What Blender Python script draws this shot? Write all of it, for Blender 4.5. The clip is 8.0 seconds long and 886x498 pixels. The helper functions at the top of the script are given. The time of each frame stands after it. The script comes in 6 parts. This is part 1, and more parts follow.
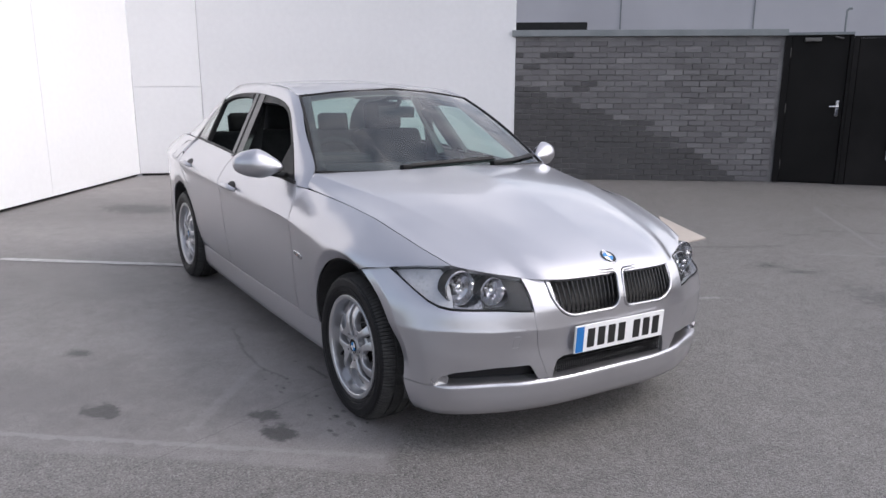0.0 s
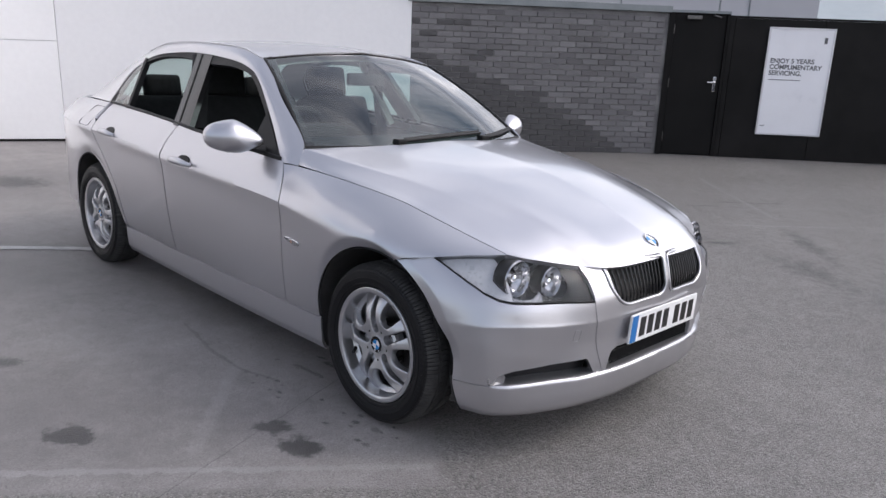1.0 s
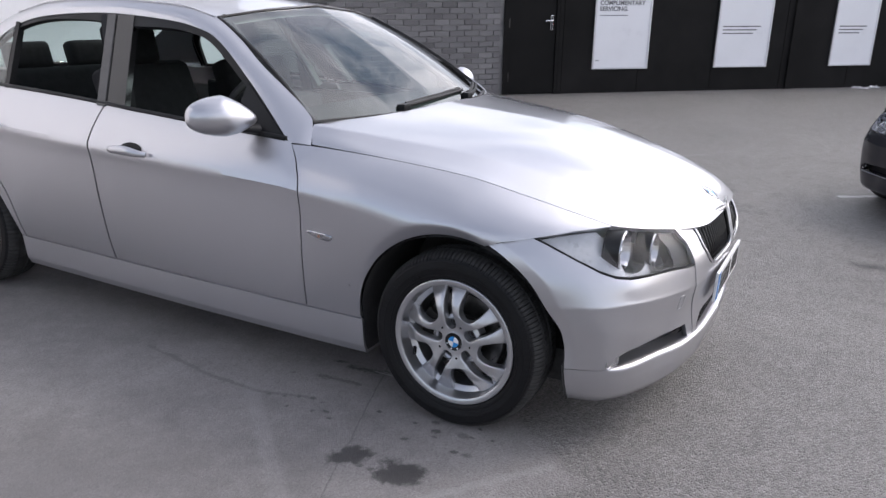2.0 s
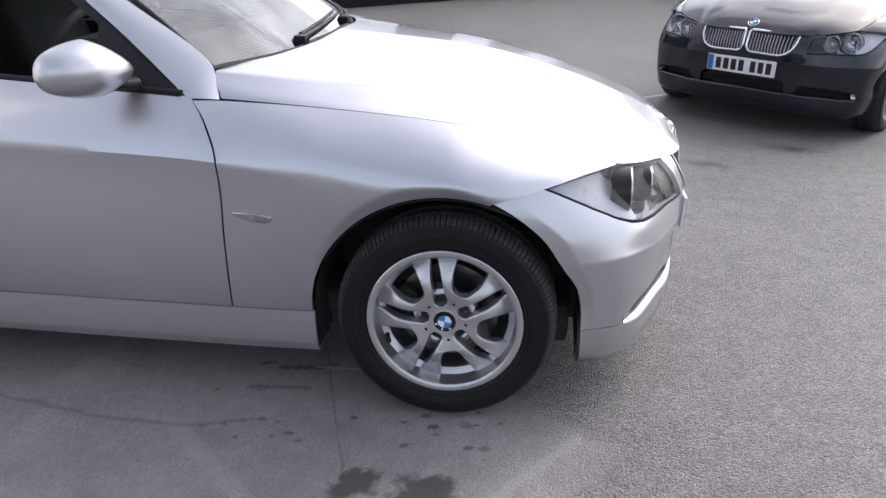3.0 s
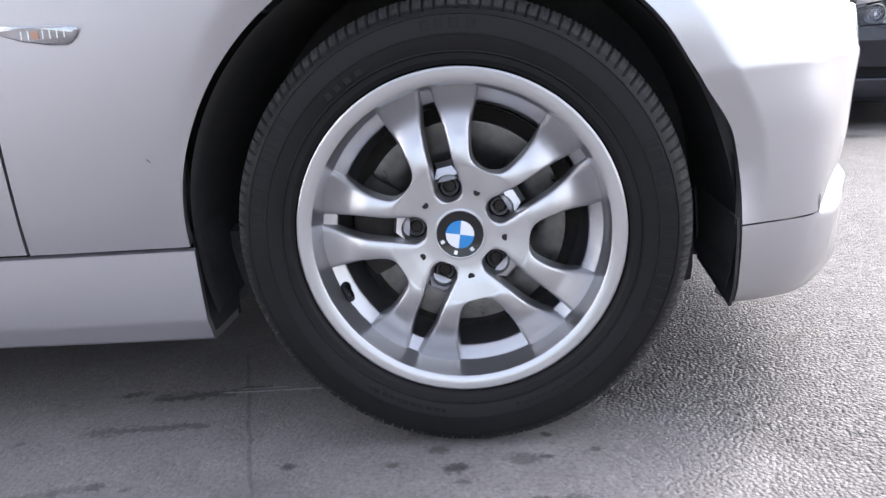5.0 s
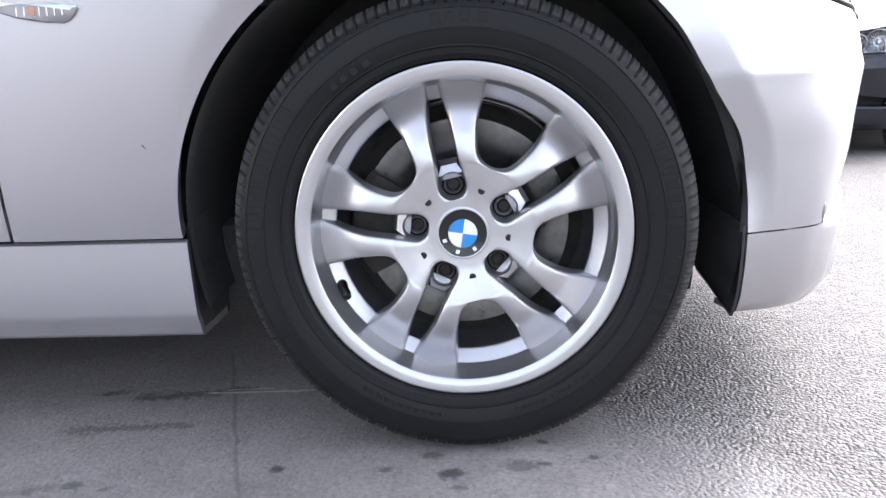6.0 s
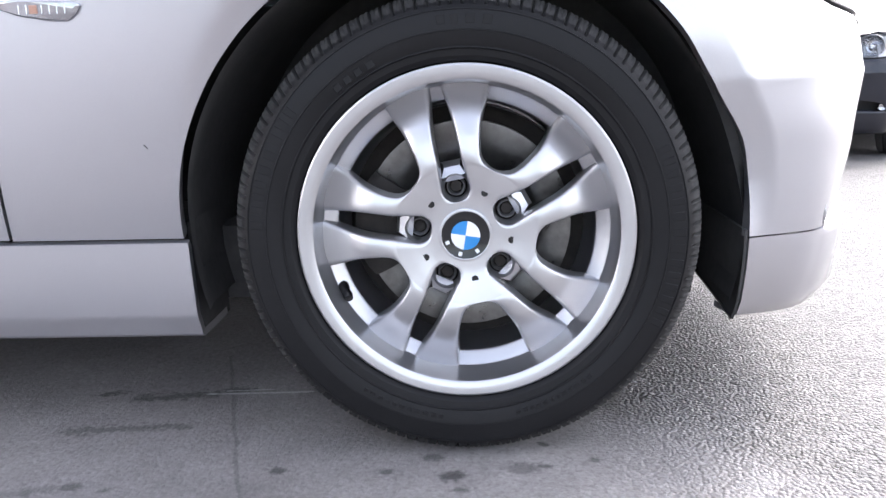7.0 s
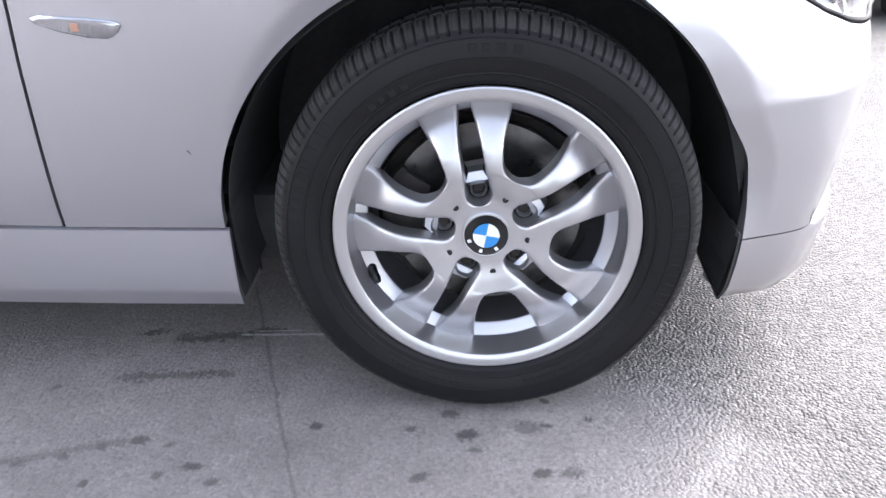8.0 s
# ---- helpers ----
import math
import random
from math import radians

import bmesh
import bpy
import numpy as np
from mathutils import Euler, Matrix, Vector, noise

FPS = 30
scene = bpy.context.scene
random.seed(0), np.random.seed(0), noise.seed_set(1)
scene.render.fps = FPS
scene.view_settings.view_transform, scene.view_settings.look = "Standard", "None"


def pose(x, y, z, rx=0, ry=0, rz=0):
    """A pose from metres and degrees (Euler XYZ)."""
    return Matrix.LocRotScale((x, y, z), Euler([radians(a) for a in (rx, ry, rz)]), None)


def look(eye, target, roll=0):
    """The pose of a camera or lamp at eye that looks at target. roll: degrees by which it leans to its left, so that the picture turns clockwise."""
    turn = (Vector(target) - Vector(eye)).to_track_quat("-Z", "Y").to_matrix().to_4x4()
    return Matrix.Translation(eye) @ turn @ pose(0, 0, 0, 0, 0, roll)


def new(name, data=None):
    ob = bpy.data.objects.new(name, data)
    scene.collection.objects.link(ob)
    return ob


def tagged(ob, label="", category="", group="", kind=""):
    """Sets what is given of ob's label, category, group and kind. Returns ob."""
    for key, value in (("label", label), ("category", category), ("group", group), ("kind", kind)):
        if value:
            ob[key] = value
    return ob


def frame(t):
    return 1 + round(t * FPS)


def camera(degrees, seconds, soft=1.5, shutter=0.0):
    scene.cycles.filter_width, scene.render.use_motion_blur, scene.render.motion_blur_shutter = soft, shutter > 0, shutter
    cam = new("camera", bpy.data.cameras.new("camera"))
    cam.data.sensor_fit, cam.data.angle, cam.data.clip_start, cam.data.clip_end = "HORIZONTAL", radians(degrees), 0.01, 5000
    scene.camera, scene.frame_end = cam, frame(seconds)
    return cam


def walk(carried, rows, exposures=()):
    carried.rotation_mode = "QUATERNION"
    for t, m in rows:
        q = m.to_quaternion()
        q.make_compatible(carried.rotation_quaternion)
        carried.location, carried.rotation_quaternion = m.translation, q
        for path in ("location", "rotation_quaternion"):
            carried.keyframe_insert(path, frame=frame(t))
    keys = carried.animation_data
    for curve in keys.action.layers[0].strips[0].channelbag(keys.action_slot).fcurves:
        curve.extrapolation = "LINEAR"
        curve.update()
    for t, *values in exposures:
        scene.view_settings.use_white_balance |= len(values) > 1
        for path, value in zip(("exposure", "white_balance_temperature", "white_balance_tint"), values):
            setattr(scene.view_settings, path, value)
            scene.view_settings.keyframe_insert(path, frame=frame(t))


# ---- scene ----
import functools

cam = camera(61.0, 8.0)
PATH = [
    (0, (2.788, -2.131, 1.459), (1.143, -1.09, 1.003), -0.0),
    (0.5, (2.491, -2.243, 1.43), (0.992, -1.041, 0.873), 1.0),
    (1, (2.083, -2.55, 1.452), (0.716, -1.192, 0.918), 2.2),
    (1.2, (1.933, -2.663, 1.479), (0.635, -1.246, 0.925), 2.3),
    (2.3, (0.773, -2.884, 1.445), (0.078, -1.15, 0.731), 1.0),
    (2.5, (0.606, -2.859, 1.453), (0.07, -1.089, 0.69), 2.0),
    (3, (0.228, -2.672, 1.412), (0.0, -0.874, 0.566), 0.5),
    (3.5, (0.031, -2.409, 1.357), (0.042, -0.628, 0.447), -0.4),
    (4, (0.081, -2.035, 1.129), (0.02, -0.279, 0.173), -3.4),
    (4.5, (0.069, -1.848, 0.79), (-0.039, -0.009, 0.012), -4.3),
    (5, (0.072, -1.823, 0.574), (-0.114, 0.094, 0.036), -4.1),
    (5.2, (0.039, -1.839, 0.549), (-0.106, 0.094, 0.056), -2.7),
    (6.3, (0.031, -1.802, 0.543), (-0.085, 0.131, 0.044), -1.6),
    (6.5, (0.024, -1.803, 0.539), (-0.083, 0.132, 0.047), -1.4),
    (7, (0.02, -1.808, 0.547), (-0.08, 0.127, 0.051), -1.3),
    (7.5, (0.01, -1.79, 0.577), (-0.088, 0.136, 0.048), -1.3),
    (7.7, (0.007, -1.793, 0.632), (-0.097, 0.089, -0.037), -0.9),
    (7.8, (-0.001, -1.8, 0.686), (-0.1, 0.041, -0.089), -0.7),
    (8, (-0.035, -1.809, 0.825), (-0.086, -0.053, -0.13), 0.4),
]
walk(cam, [(t, look(eye, target, roll)) for t, eye, target, roll in PATH],
     exposures=[(0.0, -0.04), (1.2, 0.0), (2.4, 0.24), (3.5, 0.42), (4.2, 0.64), (5.0, 1.2), (6.4, 1.56), (8.0, 1.6)])

# ---- light: hazy bright sky, one soft sun beyond the far side of the car ----
SUN_AZ, SUN_EL = radians(46), radians(45)
world = bpy.data.worlds.new("sky")
scene.world = world
world.use_nodes = True
wt = world.node_tree
wt.nodes.clear()
w_out = wt.nodes.new("ShaderNodeOutputWorld")
w_bg = wt.nodes.new("ShaderNodeBackground")
w_sky = wt.nodes.new("ShaderNodeTexSky")
w_sky.sky_type, w_sky.sun_disc = "NISHITA", False
w_sky.sun_elevation, w_sky.sun_rotation = SUN_EL, radians(90) - SUN_AZ
w_sky.air_density, w_sky.dust_density, w_sky.ozone_density = 1.0, 2.5, 1.5
w_co = wt.nodes.new("ShaderNodeTexCoord")
w_map = wt.nodes.new("ShaderNodeMapping")
w_map.inputs["Scale"].default_value = (1.0, 1.0, 2.2)
w_no = wt.nodes.new("ShaderNodeTexNoise")
w_no.inputs["Scale"].default_value, w_no.inputs["Detail"].default_value = 3.4, 8.0
w_no.inputs["Roughness"].default_value, w_no.inputs["Distortion"].default_value = 0.62, 0.5
w_ra = wt.nodes.new("ShaderNodeValToRGB")
w_ra.color_ramp.elements[0].position, w_ra.color_ramp.elements[1].position = 0.30, 0.67
w_mix = wt.nodes.new("ShaderNodeMix")
w_mix.data_type = "RGBA"
wt.links.new(w_co.outputs["Generated"], w_map.inputs["Vector"])
wt.links.new(w_map.outputs["Vector"], w_no.inputs["Vector"])
wt.links.new(w_no.outputs["Fac"], w_ra.inputs["Fac"])
w_sep = wt.nodes.new("ShaderNodeSeparateXYZ")
wt.links.new(w_co.outputs["Generated"], w_sep.inputs[0])
w_low = wt.nodes.new("ShaderNodeMapRange")
w_low.inputs["From Min"].default_value, w_low.inputs["From Max"].default_value = 0.35, 0.85
w_low.inputs["To Min"].default_value, w_low.inputs["To Max"].default_value = 1.0, 0.55
w_mul = wt.nodes.new("ShaderNodeMath")
w_mul.operation = "MULTIPLY"
wt.links.new(w_sep.outputs[2], w_low.inputs["Value"])
wt.links.new(w_ra.outputs["Color"], w_mul.inputs[0])
wt.links.new(w_low.outputs[0], w_mul.inputs[1])
# the cloud is brighter on the sun's side of the sky
w_dot = wt.nodes.new("ShaderNodeVectorMath")
w_dot.operation = "DOT_PRODUCT"
w_dot.inputs[1].default_value = (math.cos(SUN_AZ + 0.45), math.sin(SUN_AZ + 0.45), 0.25)
wt.links.new(w_co.outputs["Generated"], w_dot.inputs[0])
w_sun = wt.nodes.new("ShaderNodeMapRange")
w_sun.interpolation_type = "SMOOTHSTEP"
w_sun.inputs["From Min"].default_value, w_sun.inputs["From Max"].default_value = -0.9, 0.95
w_sun.inputs["To Min"].default_value, w_sun.inputs["To Max"].default_value = 0.41, 1.0
wt.links.new(w_dot.outputs["Value"], w_sun.inputs["Value"])
w_mu2 = wt.nodes.new("ShaderNodeMath")
w_mu2.operation = "MULTIPLY"
wt.links.new(w_mul.outputs[0], w_mu2.inputs[0])
wt.links.new(w_sun.outputs[0], w_mu2.inputs[1])
wt.links.new(w_mu2.outputs[0], w_mix.inputs[0])
# haze brightens towards the sun
w_d2 = wt.nodes.new("ShaderNodeVectorMath")
w_d2.operation = "DOT_PRODUCT"
w_d2.inputs[1].default_value = (math.cos(SUN_AZ) * math.cos(SUN_EL), math.sin(SUN_AZ) * math.cos(SUN_EL), math.sin(SUN_EL))
wt.links.new(w_co.outputs["Generated"], w_d2.inputs[0])
w_max = wt.nodes.new("ShaderNodeMath")
w_max.operation = "MAXIMUM"
wt.links.new(w_d2.outputs["Value"], w_max.inputs[0])
w_max.inputs[1].default_value = 0.0
w_pow = wt.nodes.new("ShaderNodeMath")
w_pow.operation = "POWER"
wt.links.new(w_max.outputs[0], w_pow.inputs[0])
w_pow.inputs[1].default_value = 6.0
w_gain = wt.nodes.new("ShaderNodeMath")
w_gain.operation = "MULTIPLY_ADD"
wt.links.new(w_pow.outputs[0], w_gain.inputs[0])
w_gain.inputs[1].default_value, w_gain.inputs[2].default_value = 3.0, 1.0
w_col = wt.nodes.new("ShaderNodeVectorMath")
w_col.operation = "SCALE"
w_col.inputs[0].default_value = (12.4, 12.1, 12.9)
wt.links.new(w_gain.outputs[0], w_col.inputs["Scale"])
wt.links.new(w_col.outputs["Vector"], w_mix.inputs[7])
wt.links.new(w_sky.outputs["Color"], w_mix.inputs[6])
wt.links.new(w_mix.outputs[2], w_bg.inputs["Color"])
w_bg.inputs["Strength"].default_value = 0.15
wt.links.new(w_bg.outputs["Background"], w_out.inputs["Surface"])

sun_data = bpy.data.lights.new("sun", "SUN")
sun_data.energy, sun_data.angle, sun_data.color = 0.75, radians(14.0), (1.0, 0.94, 0.88)
sun = new("sun", sun_data)
sun_dir = Vector((math.cos(SUN_AZ) * math.cos(SUN_EL), math.sin(SUN_AZ) * math.cos(SUN_EL), math.sin(SUN_EL)))
sun.matrix_world = look(sun_dir * 30, (0, 0, 0))

# ---- materials ----
def material(name, base, rough=0.5, metal=0.0, coat=0.0, spec=0.5):
    m = bpy.data.materials.new(name)
    m.use_nodes = True
    b = m.node_tree.nodes["Principled BSDF"]
    b.inputs["Base Color"].default_value = (*base, 1)
    b.inputs["Roughness"].default_value = rough
    b.inputs["Metallic"].default_value = metal
    b.inputs["Coat Weight"].default_value = coat
    b.inputs["Coat Roughness"].default_value = 0.04
    b.inputs["Specular IOR Level"].default_value = spec
    return m


def node(m, kind, **values):
    n = m.node_tree.nodes.new(kind)
    for key, value in values.items():
        n.inputs[key.replace("_", " ")].default_value = value
    return n


def bsdf(m):
    return m.node_tree.nodes["Principled BSDF"]


def link(m, a, b):
    m.node_tree.links.new(a, b)


def coords(m):
    return node(m, "ShaderNodeTexCoord").outputs["Object"]


def noise_tex(m, scale, detail=4.0, rough=0.55, vector=None):
    n = node(m, "ShaderNodeTexNoise", Scale=scale, Detail=detail, Roughness=rough)
    link(m, vector or coords(m), n.inputs["Vector"])
    return n.outputs["Fac"]


def ramp(m, fac, stops):
    n = node(m, "ShaderNodeValToRGB")
    e = n.color_ramp.elements
    while len(e) < len(stops):
        e.new(0.5)
    for el, (p, c) in zip(e, stops):
        el.position, el.color = p, (*c, 1) if len(c) == 3 else c
    link(m, fac, n.inputs["Fac"])
    return n.outputs["Color"]


def mixed(m, fac, a, b, mode="MIX"):
    n = node(m, "ShaderNodeMix")
    n.data_type, n.blend_type = "RGBA", mode
    for sock, v in ((n.inputs[0], fac), (n.inputs[6], a), (n.inputs[7], b)):
        if isinstance(v, (int, float)):
            sock.default_value = v
        elif isinstance(v, tuple):
            sock.default_value = (*v, 1)
        else:
            link(m, v, sock)
    return n.outputs[2]


def maths(m, op, a, b=0.0, clamp=False):
    n = node(m, "ShaderNodeMath")
    n.operation, n.use_clamp = op, clamp
    for sock, v in ((n.inputs[0], a), (n.inputs[1], b)):
        if isinstance(v, (int, float)):
            sock.default_value = v
        else:
            link(m, v, sock)
    return n.outputs[0]


def bump(m, height, strength, distance):
    n = node(m, "ShaderNodeBump", Strength=strength, Distance=distance)
    link(m, height, n.inputs["Height"])
    link(m, n.outputs["Normal"], bsdf(m).inputs["Normal"])


def worn(name, a, b, scale, rough=(0.4, 0.6), metal=0.0, bumpy=0.0, fine=80.0, coat=0.0):
    """Two colours by noise at two scales, with uneven gloss and fine relief."""
    m = material(name, a, rough[0], metal, coat)
    big, small = noise_tex(m, scale, 5), noise_tex(m, fine, 3)
    both = maths(m, "ADD", maths(m, "MULTIPLY", big, 0.65), maths(m, "MULTIPLY", small, 0.35))
    link(m, ramp(m, both, [(0.35, a), (0.65, b)]), bsdf(m).inputs["Base Color"])
    link(m, ramp(m, both, [(0.35, (rough[0],) * 3), (0.65, (rough[1],) * 3)]), bsdf(m).inputs["Roughness"])
    if bumpy:
        bump(m, both, bumpy, 0.002)
    return m


def paint(name, base, metal, rough):
    """Metallic car paint: fine flake under a clear coat, faint dust."""
    m = material(name, base, rough, metal, 1.0)
    flake, dust = noise_tex(m, 2600.0, 1), noise_tex(m, 3.0, 6, 0.65)
    dark = tuple(c * 0.90 for c in base)
    light = tuple(min(1, c * 1.10) for c in base)
    col = ramp(m, flake, [(0.35, dark), (0.65, light)])
    link(m, col, bsdf(m).inputs["Base Color"])
    link(m, ramp(m, dust, [(0.3, (0.03,) * 3), (0.7, (0.09,) * 3)]), bsdf(m).inputs["Coat Roughness"])
    return m


def glass(name, tint, gloss=1.0):
    """Thin pane: tinted see-through, with a mirror gloss that grows at a grazing view."""
    m = bpy.data.materials.new(name)
    m.use_nodes = True
    m.node_tree.nodes.clear()
    out = node(m, "ShaderNodeOutputMaterial")
    tr = node(m, "ShaderNodeBsdfTransparent", Color=(*tint, 1))
    gl = node(m, "ShaderNodeBsdfGlossy", Roughness=0.015)
    lw = node(m, "ShaderNodeLayerWeight", Blend=0.5)
    mx = node(m, "ShaderNodeMixShader")
    schlick = maths(m, "ADD", maths(m, "MULTIPLY", maths(m, "POWER", lw.outputs["Facing"], 5.0), 0.92), 0.08)
    link(m, maths(m, "MULTIPLY", schlick, gloss, True), mx.inputs[0])
    link(m, tr.outputs[0], mx.inputs[1]), link(m, gl.outputs[0], mx.inputs[2])
    link(m, mx.outputs[0], out.inputs["Surface"])
    return m


SILVER = paint("silver_paint", (0.530, 0.527, 0.555), 0.88, 0.31)
DARKBLUE = paint("dark_blue_paint", (0.006, 0.007, 0.014), 0.10, 0.35)
BLACK_TRIM = worn("black_trim", (0.009, 0.009, 0.010), (0.017, 0.017, 0.018), 8, (0.35, 0.55), bumpy=0.1)
PILLAR_GREY = worn("satin_pillar_grey", (0.045, 0.045, 0.048), (0.065, 0.065, 0.068), 9, (0.14, 0.22), 0.3)
GLOSS_BLACK = worn("gloss_black", (0.006, 0.006, 0.007), (0.012, 0.012, 0.013), 5, (0.08, 0.2))
LINER = worn("arch_liner", (0.028, 0.0275, 0.028), (0.066, 0.064, 0.063), 9, (0.8, 0.95), bumpy=0.3)
RUBBER = worn("tyre_rubber", (0.0060, 0.0060, 0.0068), (0.0115, 0.0112, 0.0122), 7, (0.40, 0.58), bumpy=0.10, fine=210)
TREAD = worn("dusty_tread", (0.028, 0.0277, 0.028), (0.055, 0.054, 0.053), 22, (0.75, 0.9), bumpy=0.2, fine=240)
ALLOY = worn("alloy_silver", (0.525, 0.525, 0.54), (0.55, 0.55, 0.565), 16, (0.28, 0.33), 0.9, fine=900)
ALLOY_DIRTY = worn("alloy_brake_dust", (0.20, 0.20, 0.20), (0.34, 0.34, 0.35), 14, (0.4, 0.6), 0.7)
STEEL = worn("disc_steel", (0.105, 0.102, 0.10), (0.18, 0.175, 0.17), 20, (0.26, 0.42), 0.9)
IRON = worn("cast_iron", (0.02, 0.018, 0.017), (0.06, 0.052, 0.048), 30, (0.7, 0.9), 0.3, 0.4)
CHROME = worn("chrome", (0.75, 0.75, 0.77), (0.85, 0.85, 0.86), 10, (0.05, 0.10), 1.0)
LAMP_BOWL = worn("lamp_reflector", (0.42, 0.42, 0.44), (0.56, 0.56, 0.58), 12, (0.06, 0.14), 0.95)
LAMP_GREY = worn("lamp_bezel_grey", (0.40, 0.405, 0.425), (0.52, 0.525, 0.545), 10, (0.25, 0.4), 0.1)
LAMP_MID = worn("lamp_bucket_grey", (0.22, 0.22, 0.235), (0.30, 0.30, 0.315), 14, (0.2, 0.35), 0.5)
LAMP_DARK = worn("lamp_bezel_dark", (0.010, 0.010, 0.010), (0.018, 0.018, 0.018), 10, (0.3, 0.45), 0.2)
CLEAR = glass("clear_lens", (0.96, 0.97, 0.98), 0.42)
WINDOW = glass("tinted_window", (0.70, 0.84, 0.79), 1.6)
RED_LENS = material("red_lens", (0.45, 0.012, 0.015), 0.12, 0, 0.6)
AMBER = worn("amber_bulb", (0.36, 0.20, 0.14), (0.44, 0.24, 0.17), 60, (0.25, 0.35))
SEAT = worn("black_seat_cloth", (0.012, 0.012, 0.013), (0.024, 0.024, 0.026), 25, (0.8, 0.95), bumpy=0.4, fine=400)
CABIN = worn("cabin_plastic", (0.016, 0.016, 0.018), (0.03, 0.03, 0.032), 12, (0.55, 0.75), bumpy=0.2)
HEADLINER = worn("pale_headliner", (0.40, 0.39, 0.37), (0.48, 0.47, 0.45), 14, (0.85, 0.95))
WHITE_PLATE = worn("white_plate", (0.74, 0.74, 0.75), (0.80, 0.80, 0.80), 20, (0.3, 0.4))
PLATE_BLUE = worn("plate_blue", (0.01, 0.13, 0.40), (0.015, 0.16, 0.46), 20, (0.3, 0.4))
PLATE_BLACK = worn("plate_black", (0.008, 0.008, 0.008), (0.014, 0.014, 0.014), 20, (0.35, 0.5))
BADGE_BLUE = material("badge_blue", (0.02, 0.22, 0.55), 0.25, 0, 0.5)
BADGE_WHITE = material("badge_white", (0.75, 0.76, 0.78), 0.25, 0, 0.5)
for m_ in (BLACK_TRIM, CABIN, SEAT, TREAD):
    bsdf(m_).inputs["Specular IOR Level"].default_value = 0.2
bsdf(DARKBLUE).inputs["Specular IOR Level"].default_value = 0.12
bsdf(DARKBLUE).inputs["Coat IOR"].default_value = 1.55
bsdf(RUBBER).inputs["Specular IOR Level"].default_value = 0.21
FENCE_BLACK = worn("black_fence_paint", (0.005, 0.005, 0.005), (0.019, 0.018, 0.018), 1.6, (0.6, 0.85), bumpy=0.15)
DOOR_BLACK = worn("black_door_paint", (0.005, 0.005, 0.005), (0.012, 0.0115, 0.0115), 2.2, (0.55, 0.75), bumpy=0.1)
COPING = worn("grey_green_coping", (0.16, 0.18, 0.19), (0.24, 0.26, 0.27), 3, (0.6, 0.8), bumpy=0.3)
GREY_CLAD = worn("grey_cladding", (0.42, 0.42, 0.45), (0.50, 0.50, 0.53), 0.7, (0.5, 0.7))
ROOF_GREY = worn("far_roof", (0.26, 0.30, 0.32), (0.34, 0.38, 0.40), 0.7, (0.5, 0.7))
WHITE_PANEL = worn("white_panel", (0.76, 0.76, 0.77), (0.82, 0.82, 0.83), 0.5, (0.45, 0.6), bumpy=0.05, fine=14)
POSTER_WHITE = worn("poster_print", (0.82, 0.82, 0.85), (0.86, 0.86, 0.89), 3, (0.25, 0.4))
POSTER_FRAME = worn("poster_frame", (0.62, 0.62, 0.64), (0.75, 0.75, 0.77), 10, (0.3, 0.4), 0.4)
INK = material("grey_ink", (0.10, 0.10, 0.11), 0.5)
POSTER_DARK = worn("dark_print", (0.008, 0.005, 0.006), (0.035, 0.006, 0.010), 4, (0.3, 0.4))
BOARD = worn("beige_board", (0.42, 0.37, 0.33), (0.50, 0.45, 0.40), 5, (0.7, 0.85), bumpy=0.2)
MORTAR = worn("mortar", (0.075, 0.074, 0.075), (0.27, 0.265, 0.265), 2.2, (0.85, 0.95), bumpy=0.6)
PAINT_LINE = worn("worn_white_line", (0.30, 0.30, 0.30), (0.52, 0.52, 0.52), 12, (0.7, 0.9), bumpy=0.4)


def brick_material():
    """Grey-painted brick, each brick its own tone."""
    m = material("grey_brick", (0.1, 0.1, 0.1), 0.8)
    rnd = node(m, "ShaderNodeObjectInfo").outputs["Random"]
    isl = node(m, "ShaderNodeNewGeometry").outputs["Random Per Island"]
    tone = maths(m, "FRACT", maths(m, "ADD", rnd, isl))
    grain = noise_tex(m, 60, 5, 0.7)
    col = ramp(m, tone, [(0.0, (0.092, 0.090, 0.093)), (0.10, (0.118, 0.115, 0.120)), (0.55, (0.140, 0.136, 0.142)), (0.9, (0.156, 0.152, 0.158)), (1.0, (0.192, 0.187, 0.193))])
    col = mixed(m, 0.6, col, ramp(m, noise_tex(m, 1.3, 6, 0.65), [(0.3, (0.38, 0.38, 0.38)), (0.7, (0.62, 0.62, 0.62))]), "OVERLAY")
    col = mixed(m, 0.5, col, ramp(m, grain, [(0.3, (0.4, 0.4, 0.4)), (0.7, (0.65, 0.65, 0.65))]), "OVERLAY")
    link(m, col, bsdf(m).inputs["Base Color"])
    bump(m, grain, 0.5, 0.004)
    return m


BRICK = brick_material()
for m_ in (FENCE_BLACK, DOOR_BLACK):
    bsdf(m_).inputs["Specular IOR Level"].default_value = 0.14
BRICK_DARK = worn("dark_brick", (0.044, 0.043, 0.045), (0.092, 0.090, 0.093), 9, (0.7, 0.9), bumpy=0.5)


